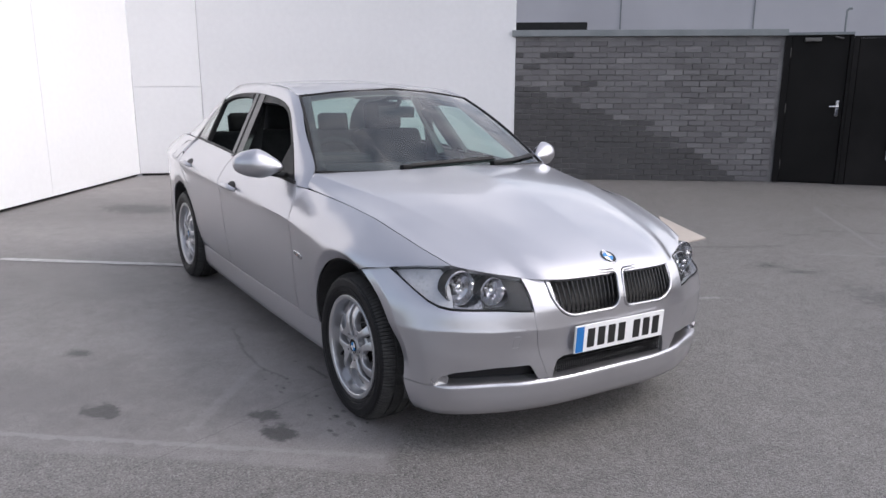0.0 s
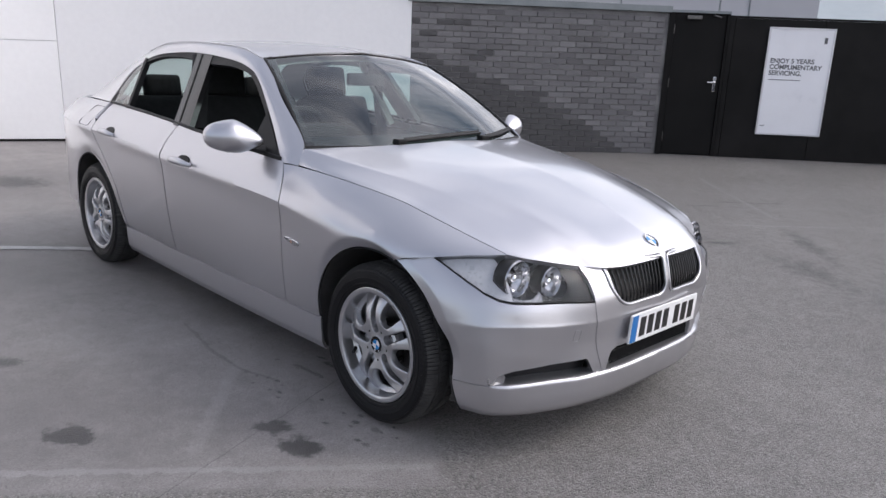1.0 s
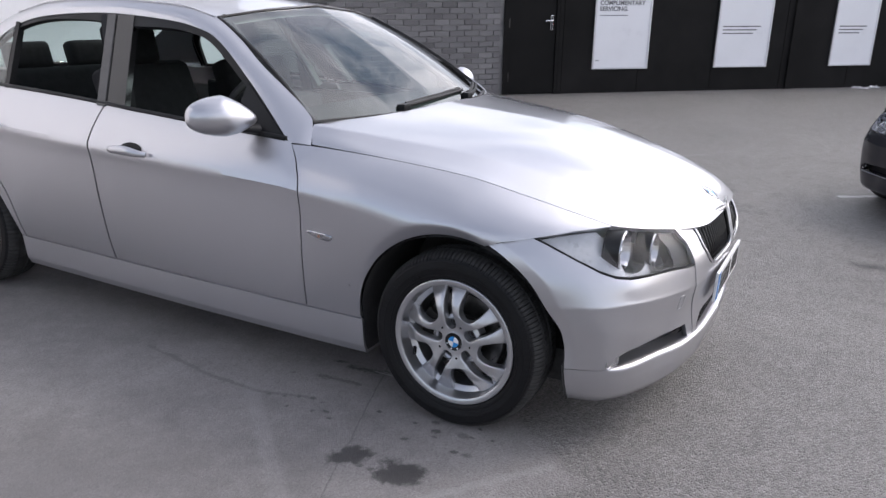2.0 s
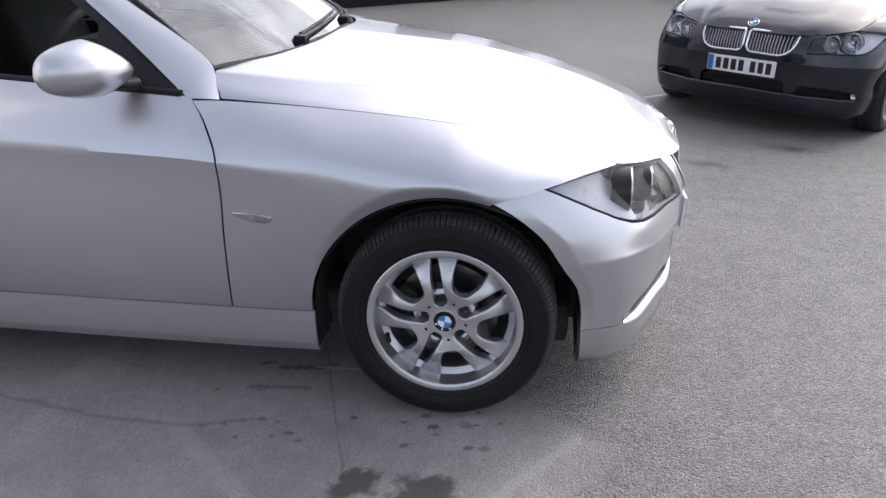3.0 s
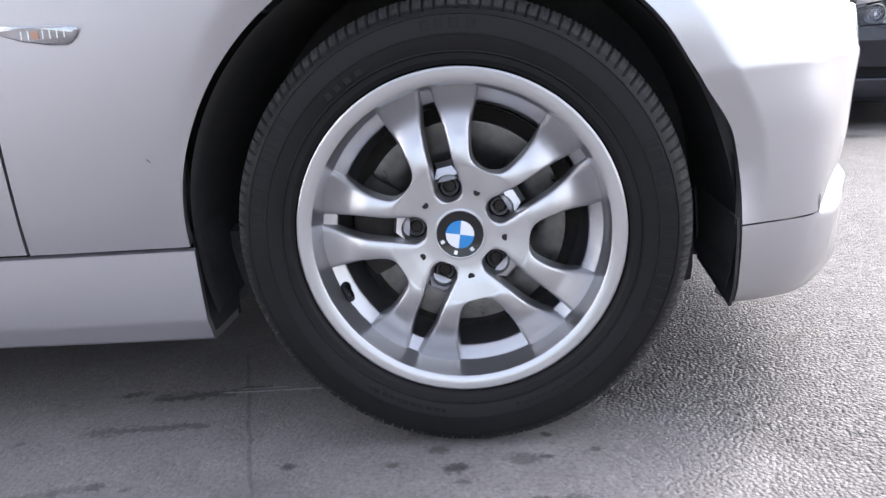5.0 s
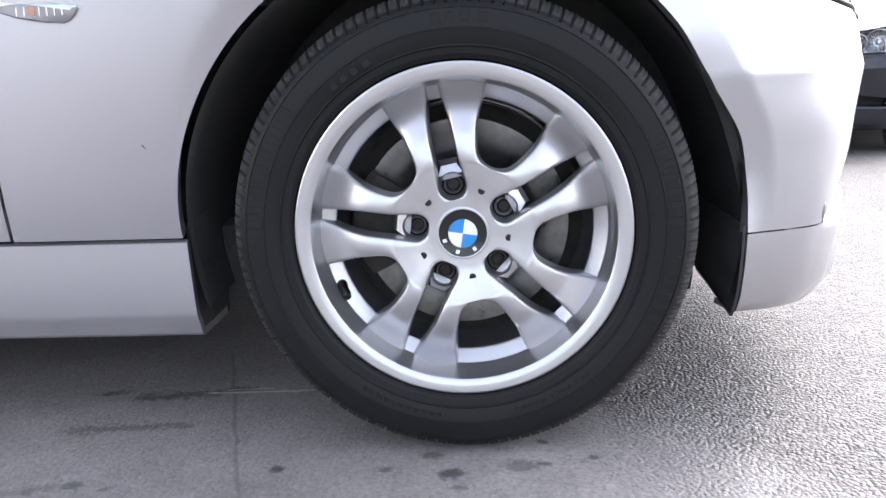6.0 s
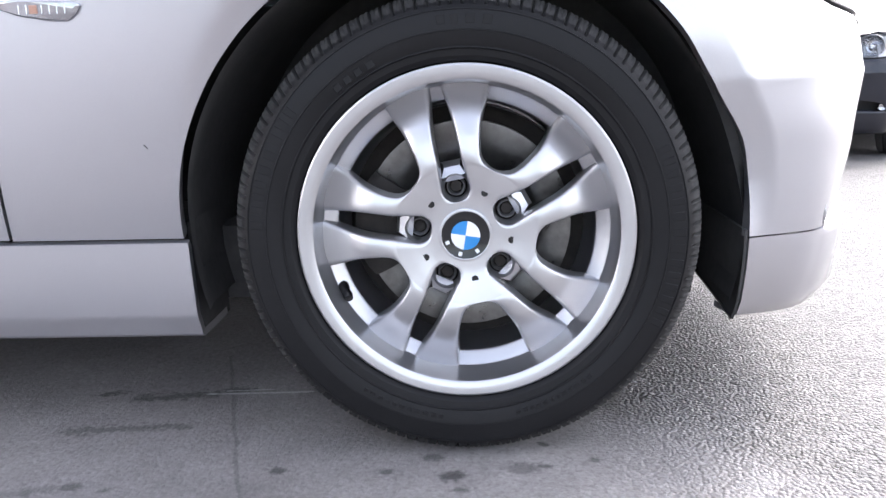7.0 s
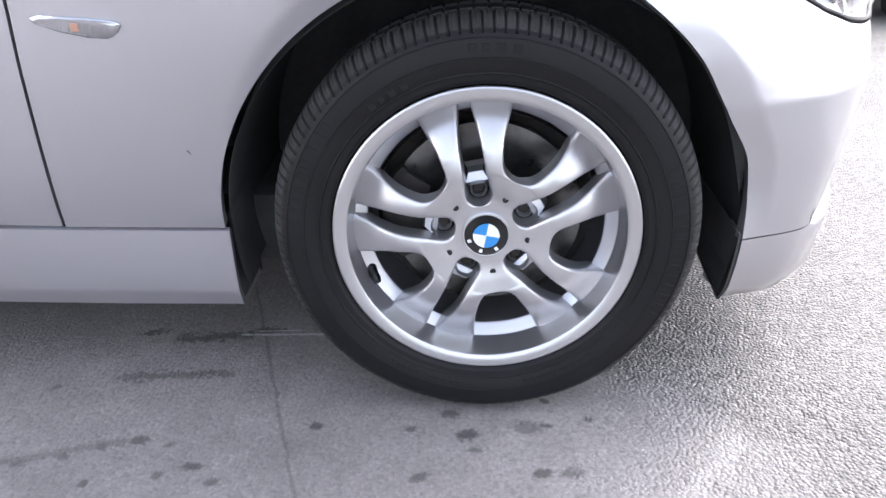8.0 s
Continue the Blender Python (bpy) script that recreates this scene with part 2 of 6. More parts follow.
def ground_material():
    """Yard surface: coarse asphalt, with a smoother worn concrete slab; oil marks, faint cracks and lines."""
    m = material("yard_surface", (0.1, 0.1, 0.1), 0.85)
    co = coords(m)
    sep = node(m, "ShaderNodeSeparateXYZ")
    link(m, co, sep.inputs[0])
    X, Y = sep.outputs[0], sep.outputs[1]
    wob = noise_tex(m, 5.0, 6, 0.7, co)
    wobble = maths(m, "MULTIPLY", maths(m, "SUBTRACT", wob, 0.5), 0.07)

    def side(px, py, dx, dy, soft):
        """0 on one side of a line through (px, py), 1 on its left."""
        n = math.hypot(dx, dy)
        d = maths(m, "ADD", maths(m, "MULTIPLY", X, -dy / n), maths(m, "MULTIPLY", Y, dx / n))
        d = maths(m, "SUBTRACT", d, (-px * dy + py * dx) / n)
        d = maths(m, "ADD", d, wobble)
        return maths(m, "ADD", maths(m, "MULTIPLY", d, 1 / soft), 0.5, True)

    def spot(px, py, r, stretch, turn, soft=0.3, rag=0.5):
        c, s = math.cos(turn), math.sin(turn)
        u = maths(m, "ADD", maths(m, "MULTIPLY", maths(m, "SUBTRACT", X, px), c / (r * stretch)), maths(m, "MULTIPLY", maths(m, "SUBTRACT", Y, py), s / (r * stretch)))
        v = maths(m, "ADD", maths(m, "MULTIPLY", maths(m, "SUBTRACT", X, px), -s / r), maths(m, "MULTIPLY", maths(m, "SUBTRACT", Y, py), c / r))
        d = maths(m, "SQRT", maths(m, "ADD", maths(m, "MULTIPLY", u, u), maths(m, "MULTIPLY", v, v)))
        d = maths(m, "ADD", d, maths(m, "MULTIPLY", maths(m, "SUBTRACT", rags if r > 0.06 else crumbs, 0.5), rag * (4 if r > 0.06 else 9)))
        return maths(m, "MULTIPLY", maths(m, "SUBTRACT", 1.0, d), 1 / soft, True)

    def streak(x0, y0, x1, y1, w, broken=0.5, sway=0.012):
        """A crumbly line from one place to another; 1 in its middle."""
        n = math.hypot(x1 - x0, y1 - y0)
        c, s = (x1 - x0) / n, (y1 - y0) / n
        dx, dy = maths(m, "SUBTRACT", X, x0), maths(m, "SUBTRACT", Y, y0)
        u = maths(m, "ADD", maths(m, "MULTIPLY", dx, c), maths(m, "MULTIPLY", dy, s))
        v = maths(m, "SUBTRACT", maths(m, "MULTIPLY", dy, c), maths(m, "MULTIPLY", dx, s))
        v = maths(m, "ABSOLUTE", maths(m, "ADD", v, maths(m, "MULTIPLY", maths(m, "SUBTRACT", rags, 0.5), sway * 2)))
        past = maths(m, "MAXIMUM", maths(m, "MULTIPLY", u, -1.0), maths(m, "MAXIMUM", maths(m, "SUBTRACT", u, n), 0.0))
        d = maths(m, "DIVIDE", maths(m, "ADD", v, past), w)
        d = maths(m, "ADD", d, maths(m, "MULTIPLY", maths(m, "SUBTRACT", crumbs, 0.5), broken * 8))
        return maths(m, "MULTIPLY", maths(m, "SUBTRACT", 1.0, d), 2.2, True)

    rags = noise_tex(m, 14.0, 5, 0.6, co)
    crumbs = noise_tex(m, 110.0, 6, 0.7, co)
    slab = maths(m, "MULTIPLY", side(0.53, -0.95, 1.025, 1.231, 0.035), side(0.53, -0.95, -0.8, 0.62, 0.05))
    smoother = maths(m, "MULTIPLY", side(0.34, -0.95, 0.5, 1.231, 0.5), side(0.53, -0.95, -0.8, 0.62, 0.10))

    # asphalt: stone chips in dark binder
    vor = node(m, "ShaderNodeTexVoronoi", Scale=165.0, Randomness=1.0)
    link(m, co, vor.inputs["Vector"])
    chip = node(m, "ShaderNodeSeparateColor")
    link(m, vor.outputs["Color"], chip.inputs[0])
    fine = noise_tex(m, 420, 3, 0.6, co)
    grit = noise_tex(m, 150, 5, 0.75, co)
    cloud = noise_tex(m, 0.9, 7, 0.62, co)
    patch = noise_tex(m, 4.5, 6, 0.65, co)
    asphalt = ramp(m, chip.outputs[0], [(0.0, (0.092, 0.088, 0.085)), (0.25, (0.152, 0.145, 0.140)), (0.6, (0.192, 0.183, 0.177)), (0.88, (0.222, 0.212, 0.205)), (1.0, (0.29, 0.278, 0.269))])
    concrete = ramp(m, patch, [(0.25, (0.188, 0.178, 0.175)), (0.55, (0.238, 0.226, 0.223)), (0.8, (0.278, 0.264, 0.260))])
    blotch = noise_tex(m, 11.0, 6, 0.7, co)
    asphalt = mixed(m, 0.55, asphalt, ramp(m, blotch, [(0.32, (0.36, 0.36, 0.36)), (0.68, (0.62, 0.62, 0.62))]), "OVERLAY")
    concrete = mixed(m, 0.42, concrete, ramp(m, grit, [(0.33, (0.14, 0.14, 0.14)), (0.45, (0.44, 0.44, 0.44)), (0.66, (0.72, 0.72, 0.72))]), "OVERLAY")
    concrete = mixed(m, 0.36, concrete, ramp(m, chip.outputs[1], [(0.0, (0.22, 0.22, 0.22)), (0.3, (0.46, 0.46, 0.46)), (0.8, (0.54, 0.54, 0.54)), (1.0, (0.74, 0.74, 0.74))]), "OVERLAY")
    col = mixed(m, slab, asphalt, concrete)
    col = mixed(m, 0.5, col, ramp(m, cloud, [(0.3, (0.40, 0.395, 0.40)), (0.7, (0.60, 0.59, 0.59))]), "OVERLAY")
    # three broad soft patches of darker ground beside and behind the car
    darker_area = maths(m, "MAXIMUM", spot(-3.3, -1.8, 1.8, 1.7, 0.75, 0.7, 0.25), maths(m, "MAXIMUM", spot(-5.9, -0.9, 1.5, 1.6, 0.9, 0.7, 0.25), spot(-1.0, -1.9, 0.85, 2.0, 0.87, 0.8, 0.25)))
    col = mixed(m, maths(m, "MULTIPLY", darker_area, 0.5), col, (0.085, 0.082, 0.083))
    dark = None
    for args in STAINS:
        s = spot(*args)
        dark = s if dark is None else maths(m, "MAXIMUM", dark, s)
    rng = random.Random(8)
    for x_, y_, r_ in DRIPS:
        drip = maths(m, "MULTIPLY", spot(x_, y_, r_, rng.uniform(1.1, 1.8), rng.uniform(-0.3, 0.7), 0.5, 0.24), rng.uniform(0.6, 1.0))
        dark = maths(m, "MAXIMUM", dark, drip)
    for args in STREAKS:
        dark = maths(m, "MAXIMUM", dark, maths(m, "MULTIPLY", streak(*args[:-1]), args[-1]))
    specks = node(m, "ShaderNodeTexVoronoi", Scale=15.0, Randomness=1.0)
    link(m, co, specks.inputs["Vector"])
    sp = maths(m, "MULTIPLY", maths(m, "SUBTRACT", 0.06, maths(m, "ADD", specks.outputs["Distance"], maths(m, "MULTIPLY", maths(m, "SUBTRACT", crumbs, 0.45), 0.5))), 14.0, True)
    near = maths(m, "MULTIPLY", slab, maths(m, "MULTIPLY", sp, 0.6))
    dark = maths(m, "MAXIMUM", dark, near)
    pits = maths(m, "MULTIPLY", maths(m, "SUBTRACT", 0.35, crumbs), 9.0, True)
    dark = maths(m, "MAXIMUM", dark, maths(m, "MULTIPLY", pits, maths(m, "MULTIPLY", slab, 0.5)))
    col = mixed(m, maths(m, "MULTIPLY", dark, 0.84), col, (0.030, 0.029, 0.030))
    scratch = None
    for args in SCRATCHES:
        s = streak(*args)
        scratch = s if scratch is None else maths(m, "MAXIMUM", scratch, s)
    col = mixed(m, maths(m, "MULTIPLY", scratch, 0.8), col, (0.52, 0.51, 0.51))
    for *args, weight in PALE:
        col = mixed(m, maths(m, "MULTIPLY", streak(*args), weight), col, (0.42, 0.41, 0.41))
    link(m, col, bsdf(m).inputs["Base Color"])
    link(m, ramp(m, dark, [(0.0, (0.54,) * 3), (1.0, (0.46,) * 3)]), bsdf(m).inputs["Roughness"])
    h_as = maths(m, "SUBTRACT", 1.0, vor.outputs["Distance"])
    h_co = maths(m, "ADD", maths(m, "MULTIPLY", fine, 0.25), maths(m, "ADD", maths(m, "MULTIPLY", grit, 0.7), maths(m, "MULTIPLY", maths(m, "SUBTRACT", 1.0, vor.outputs["Distance"]), 0.35)))
    h_co = maths(m, "MULTIPLY", h_co, 0.5)
    hm = node(m, "ShaderNodeMix")
    hm.data_type = "FLOAT"
    link(m, smoother, hm.inputs[0]), link(m, h_as, hm.inputs[2]), link(m, h_co, hm.inputs[3])
    bump(m, hm.outputs[0], 1.0, 0.0060)
    return m


# x, y, radius, stretch, turn
STAINS = [(-0.20, -1.17, 0.064, 1.3, 0.5), (-0.01, -1.17, 0.072, 1.35, 0.35), (-0.62, -1.76, 0.085, 1.2, 0.8), (-1.45, -1.75, 0.05, 1.6, 0.7),
          (1.30, 1.97, 0.075, 2.2, -0.2, 0.8, 0.5), (1.93, 2.43, 0.10, 2.4, -0.35, 0.9, 0.5), (-0.91, 3.45, 0.075, 2.0, 0.9, 0.8, 0.7), (-0.65, 3.47, 0.07, 2.2, 0.9, 0.8, 0.7), (0.2, 3.2, 0.22, 2.8, -0.6, 1.4, 0.8), (-0.13, 4.04, 0.12, 5.9, -0.85, 1.3, 0.6),
          (-5.9, -0.6, 0.28, 1.8, 0.6), (-0.40, -0.625, 0.014, 2.4, 0.1), (-0.62, -0.64, 0.012, 2.5, 0.3)]
# small drips: x, y, radius
DRIPS = [(-0.555, -0.657, 0.021), (-0.449, -0.766, 0.013), (-0.431, -0.989, 0.011), (-0.530, -0.937, 0.013), (-0.722, -0.814, 0.009), (-0.479, -1.008, 0.010), (-0.394, -1.019, 0.010), (-0.261, -0.893, 0.011),
         (-0.579, -1.028, 0.009), (-0.049, -0.857, 0.013), (-0.020, -0.905, 0.016), (0.075, -0.884, 0.020), (0.136, -0.981, 0.013), (0.091, -0.983, 0.012), (-0.008, -0.938, 0.008), (0.106, -0.879, 0.008),
         (-0.111, -0.895, 0.010), (-0.090, -0.997, 0.011), (0.175, -0.861, 0.008), (0.108, -0.818, 0.008), (-0.696, -0.992, 0.012), (-0.635, -0.976, 0.011), (-0.585, -0.952, 0.011), (-0.480, -0.943, 0.007)]
# ends, half width, brokenness, sway, depth
STREAKS = [(-0.555, -0.66, -0.43, -0.640, 0.015, 0.75, 0.004, 0.95), (-0.62, -0.785, -0.47, -0.765, 0.013, 0.9, 0.006, 0.7), (-0.468, -0.462, -0.30, -0.948, 0.004, 0.45, 0.006, 0.5),
           (-0.30, -0.948, -0.02, -1.75, 0.004, 0.5, 0.01, 0.45), (-1.41, -0.934, -1.017, -0.994, 0.012, 0.3, 0.02, 0.4), (-1.017, -0.994, -0.747, -0.997, 0.012, 0.3, 0.015, 0.45), (-0.747, -0.997, -0.555, -0.939, 0.010, 0.4, 0.01, 0.45),
           (-1.6, 4.7, -1.4, 4.95, 0.04, 0.4, 0.03, 0.5), (-1.5, 5.15, -1.27, 5.42, 0.035, 0.4, 0.03, 0.5), (-1.25, 5.4, -1.0, 5.7, 0.035, 0.4, 0.03, 0.45), (-1.9, 3.1, -1.3, 4.17, 0.05, 0.4, 0.06, 0.4)]
SCRATCHES = [(-0.45, -0.642, -0.27, -0.632, 0.0042, 0.45, 0.003), (-0.42, -0.628, -0.34, -0.622, 0.0022, 0.4, 0.004)]
# worn pale bands: ends, half width, brokenness, sway, weight
PALE = [(-2.7, -4.72, 0.40, -0.90, 0.022, 0.25, 0.03, 0.22), (-0.80, -0.978, -0.227, -1.474, 0.035, 0.3, 0.02, 0.12), (-2.3, 6.32, -0.74, 4.84, 0.03, 0.4, 0.02, 0.15),
        (-0.9, 4.2, -0.2, 5.0, 0.02, 0.35, 0.02, 0.25), (-0.53, 2.10, -0.47, 2.23, 0.03, 0.6, 0.03, 0.4)]
YARD = ground_material()

# ---- mesh helpers ----
def part(name, bm, mat, parent=None, label="", smooth=False):
    me = bpy.data.meshes.new(name)
    bm.to_mesh(me)
    bm.free()
    me.materials.append(mat)
    if smooth:
        me.polygons.foreach_set("use_smooth", [True] * len(me.polygons))
        me.set_sharp_from_angle(angle=radians(65.0 if smooth is True else smooth))
    ob = new(name, me)
    if parent:
        ob.parent = parent
    if label:
        tagged(ob, label)
    return ob


def thing(name, m, label, category, group="", kind=""):
    ob = new(name)
    ob.matrix_world = m
    return tagged(ob, label, category, group, kind)


def mesh_of(verts, faces):
    bm = bmesh.new()
    vs = [bm.verts.new(v) for v in verts]
    for f in faces:
        try:
            bm.faces.new([vs[i] for i in f])
        except ValueError:
            pass
    return bm


def box(x0, x1, y0, y1, z0, z1, bevel=0.0, segments=2, bm=None):
    b = bmesh.new()
    bmesh.ops.create_cube(b, size=1.0)
    for v in b.verts:
        v.co = Vector((x0 + (v.co.x + 0.5) * (x1 - x0), y0 + (v.co.y + 0.5) * (y1 - y0), z0 + (v.co.z + 0.5) * (z1 - z0)))
    if bevel:
        bmesh.ops.bevel(b, geom=b.edges[:], offset=bevel, segments=segments, affect="EDGES", profile=0.7)
    if bm is None:
        return b
    return merge(bm, b)


def merge(bm, other, m=None):
    if m is not None:
        bmesh.ops.transform(other, matrix=m, verts=other.verts[:])
    tmp = bpy.data.meshes.new("tmp")
    other.to_mesh(tmp)
    other.free()
    bm.from_mesh(tmp)
    bpy.data.meshes.remove(tmp)
    return bm


def moved(bm, m):
    bmesh.ops.transform(bm, matrix=m, verts=bm.verts[:])
    return bm


def lathe(profile, steps, axis="y", closed=False):
    """Turns (radius, along) points round the y axis."""
    n = len(profile)
    verts, faces = [], []
    for i in range(steps):
        a = 2 * math.pi * i / steps
        for r, y in profile:
            verts.append((r * math.cos(a), y, r * math.sin(a)))
    for i in range(steps):
        j = (i + 1) % steps
        for k in range(n - 1 + closed):
            l = (k + 1) % n
            faces.append((i * n + k, i * n + l, j * n + l, j * n + k))
    bm = mesh_of(verts, faces)
    bmesh.ops.remove_doubles(bm, verts=bm.verts[:], dist=1e-6)
    return bm


def tube(points, radius, sides=8, closed=False, squash=1.0):
    pts = [Vector(p) for p in points]
    n = len(pts)
    verts, faces = [], []
    up = Vector((0, 0, 1))
    for i, p in enumerate(pts):
        a = pts[(i + 1) % n] if closed or i < n - 1 else p
        b = pts[i - 1] if closed or i > 0 else p
        d = (a - b).normalized()
        s = d.cross(up)
        if s.length < 0.05:
            s = d.cross(Vector((0, 1, 0)))
        s.normalize()
        t = s.cross(d)
        r = radius[i] if isinstance(radius, (list, tuple)) else radius
        for k in range(sides):
            an = 2 * math.pi * k / sides
            verts.append(p + s * (math.cos(an) * r) + t * (math.sin(an) * r * squash))
    for i in range(n if closed else n - 1):
        j = (i + 1) % n
        for k in range(sides):
            l = (k + 1) % sides
            faces.append((i * sides + k, j * sides + k, j * sides + l, i * sides + l))
    if not closed:
        faces.append(tuple(range(sides - 1, -1, -1)))
        faces.append(tuple((n - 1) * sides + k for k in range(sides)))
    return mesh_of(verts, faces)


def extruded(outline, depth, bevel=0.0):
    """A plate in the x-z plane from an outline, of that depth along +y (front face at y = 0)."""
    bm = mesh_of([(x, 0, z) for x, z in outline], [tuple(range(len(outline)))])
    r = bmesh.ops.extrude_face_region(bm, geom=bm.faces[:])
    bmesh.ops.translate(bm, vec=(0, depth, 0), verts=[v for v in r["geom"] if isinstance(v, bmesh.types.BMVert)])
    bmesh.ops.recalc_face_normals(bm, faces=bm.faces[:])
    if bevel:
        edges = [e for e in bm.edges if all(abs(v.co.y) < 1e-6 for v in e.verts)]
        bmesh.ops.bevel(bm, geom=edges, offset=bevel, segments=2, affect="EDGES", profile=0.5)
    return bm


def spl(*pairs):
    """A smooth curve through (x, value) pairs, without overshoot."""
    pairs = sorted(pairs)
    xs, ys = np.array([p[0] for p in pairs], float), np.array([p[1] for p in pairs], float)
    h, d = np.diff(xs), np.diff(ys) / np.diff(xs)
    m = np.zeros(len(xs))
    m[0], m[-1] = d[0], d[-1]
    for i in range(1, len(xs) - 1):
        if d[i - 1] * d[i] > 0:
            w1, w2 = 2 * h[i] + h[i - 1], h[i] + 2 * h[i - 1]
            m[i] = (w1 + w2) / (w1 / d[i - 1] + w2 / d[i])

    def f(x):
        x = np.clip(np.asarray(x, float), xs[0], xs[-1])
        i = np.clip(np.searchsorted(xs, x) - 1, 0, len(xs) - 2)
        t = (x - xs[i]) / h[i]
        return ((1 + 2 * t) * (1 - t) ** 2 * ys[i] + t * (1 - t) ** 2 * h[i] * m[i] + t * t * (3 - 2 * t) * ys[i + 1] + t * t * (t - 1) * h[i] * m[i + 1])

    return f


def lin(*pairs):
    pairs = sorted(pairs)
    xs, ys = [p[0] for p in pairs], [p[1] for p in pairs]
    return lambda x: np.interp(x, xs, ys)


def sheet(P, hem=0.0, inner=(0, 0, 0.5), keep=None, hems="lrbt"):
    """A smooth sheet from a grid of points P[i, j]; hem: depth of its turned-in edges."""
    n, k = P.shape[:2]
    verts = [tuple(p) for p in P.reshape(-1, 3)]
    faces = [(i * k + j, (i + 1) * k + j, (i + 1) * k + j + 1, i * k + j + 1)
             for i in range(n - 1) for j in range(k - 1) if keep is None or keep[i, j]]
    if hem:
        du, dv = np.gradient(P, axis=0), np.gradient(P, axis=1)
        nor = np.cross(du, dv)
        nor /= np.linalg.norm(nor, axis=2, keepdims=True) + 1e-12
        c = np.array([0.0, 0.0, inner[2]]) + np.stack([P[..., 0] * 0.9 + inner[0], P[..., 1] * 0, P[..., 2] * 0], axis=2)
        s = np.sign(((c - P) * nor).sum(axis=2, keepdims=True))
        if np.mean(s) < 0:
            nor = -nor
        Q = P + nor * hem
        for side, idx in (("l", [(0, j) for j in range(k)]), ("r", [(n - 1, j) for j in range(k)]), ("b", [(i, 0) for i in range(n)]), ("t", [(i, k - 1) for i in range(n)])):
            if side in hems:
                base = len(verts)
                verts += [tuple(P[a]) for a in idx] + [tuple(Q[a]) for a in idx]
                L = len(idx)
                faces += [(base + a, base + a + 1, base + L + a + 1, base + L + a) for a in range(L - 1)]
    bm = bmesh.new()
    vs = [bm.verts.new(v) for v in verts]
    for f in faces:
        try:
            bm.faces.new([vs[i] for i in f])
        except ValueError:
            pass
    loose = [v for v in bm.verts if not v.link_faces]
    bmesh.ops.delete(bm, geom=loose, context="VERTS")
    return bm

# ---- the saloon's body: x ahead from the front axle, y to a side, z up from the road ----
WB = 2.76
R_ARCH, Z_AXLE = 0.39, 0.308
crease_z = spl((0.46, 0.715), (0.285, 0.690), (0.12, 0.688), (0, 0.690), (-0.15, 0.702), (-0.3, 0.728), (-0.61, 0.766), (-1.5, 0.815), (-2.4, 0.852), (-2.76, 0.862), (-3.2, 0.87), (-3.75, 0.86))
crease_y = spl((0.46, 0.645), (0.285, 0.784), (0.12, 0.853), (0, 0.874), (-0.3, 0.869), (-0.61, 0.860), (-1.5, 0.884), (-2.1, 0.888), (-2.4, 0.886), (-2.76, 0.878), (-3.1, 0.846), (-3.4, 0.785), (-3.75, 0.66))
top_z = spl((0.455, 0.743), (0.285, 0.795), (0.15, 0.83), (0, 0.864), (-0.3, 0.894), (-0.624, 0.916), (-0.7, 0.924), (-1.1, 0.945), (-1.5, 0.967), (-1.78, 0.982), (-2.3, 1.0), (-2.68, 1.006), (-2.9, 1.005), (-3.2, 0.998), (-3.6, 0.98))
top_y = spl((0.455, 0.626), (0.285, 0.674), (0, 0.717), (-0.3, 0.738), (-0.624, 0.757), (-0.7, 0.778), (-1.1, 0.785), (-1.5, 0.785), (-1.78, 0.772), (-2.3, 0.752), (-2.68, 0.728), (-2.9, 0.71), (-3.2, 0.68), (-3.6, 0.62))
low_y = spl((0.39, 0.79), (-0.38, 0.808), (-0.64, 0.816), (-1.5, 0.824), (-2.4, 0.818), (-3.2, 0.81), (-3.6, 0.76))
sharp = spl((0.1, 0.0), (-0.34, 0.0), (-0.50, 0.35), (-0.64, 0.66), (-0.8, 0.72), (-3.0, 0.72), (-3.6, 0.4))
lip_f = spl((0.39, 0.792), (0.25, 0.825), (0.12, 0.840), (0, 0.843), (-0.2, 0.846), (-0.30, 0.842), (-0.39, 0.830))
door_front_x = spl((0.31, -0.635), (0.55, -0.622), (0.70, -0.613), (0.766, -0.613), (0.86, -0.652), (0.926, -0.702))
door_rear_x = spl((0.31, -2.335), (0.5, -2.36), (0.65, -2.44), (0.78, -2.56), (0.9, -2.63), (1.01, -2.66))
DOOR_MID = -1.69


# inward share below the crease: a quick tuck, a full belly, then the turn under
scallop = spl((0, 0), (0.06, 0.13), (0.14, 0.235), (0.25, 0.295), (0.45, 0.375), (0.7, 0.56), (0.88, 0.77), (1.0, 1.0), (1.15, 1.35))


def soft_min(a, b, k=0.005):
    return (a + b - np.sqrt((a - b) ** 2 + k * k)) / 2


def side_y(x, z):
    """Half width of the flank at x, z."""
    x, z = np.asarray(x, float), np.asarray(z, float)
    zc, yc, zt, yt, yb = crease_z(x), crease_y(x), top_z(x), top_y(x), low_y(x)
    up = np.clip((z - zc) / np.maximum(zt - zc, 0.012), 0, 1)
    dn = np.clip((zc - z) / (zc - 0.31), 0, 1.15)
    k = sharp(x)
    y = np.where(z >= zc, yt + (yc - yt) * (1 - (k * up ** 1.1 + (1 - k) * up ** 2.0)), yc - (yc - yb) * (k * scallop(dn) + (1 - k) * dn ** 2.0) - 0.004 * (1 - k) * np.sin(np.pi * np.clip(dn, 0, 1)))
    rf = np.hypot(x, z - Z_AXLE)
    rr = np.hypot(x + WB, z - Z_AXLE)
    y = soft_min(y, lip_f(x) + np.maximum(rf - R_ARCH, 0) * 0.68)
    return soft_min(y, 0.846 + np.maximum(rr - R_ARCH, 0) * 0.55)


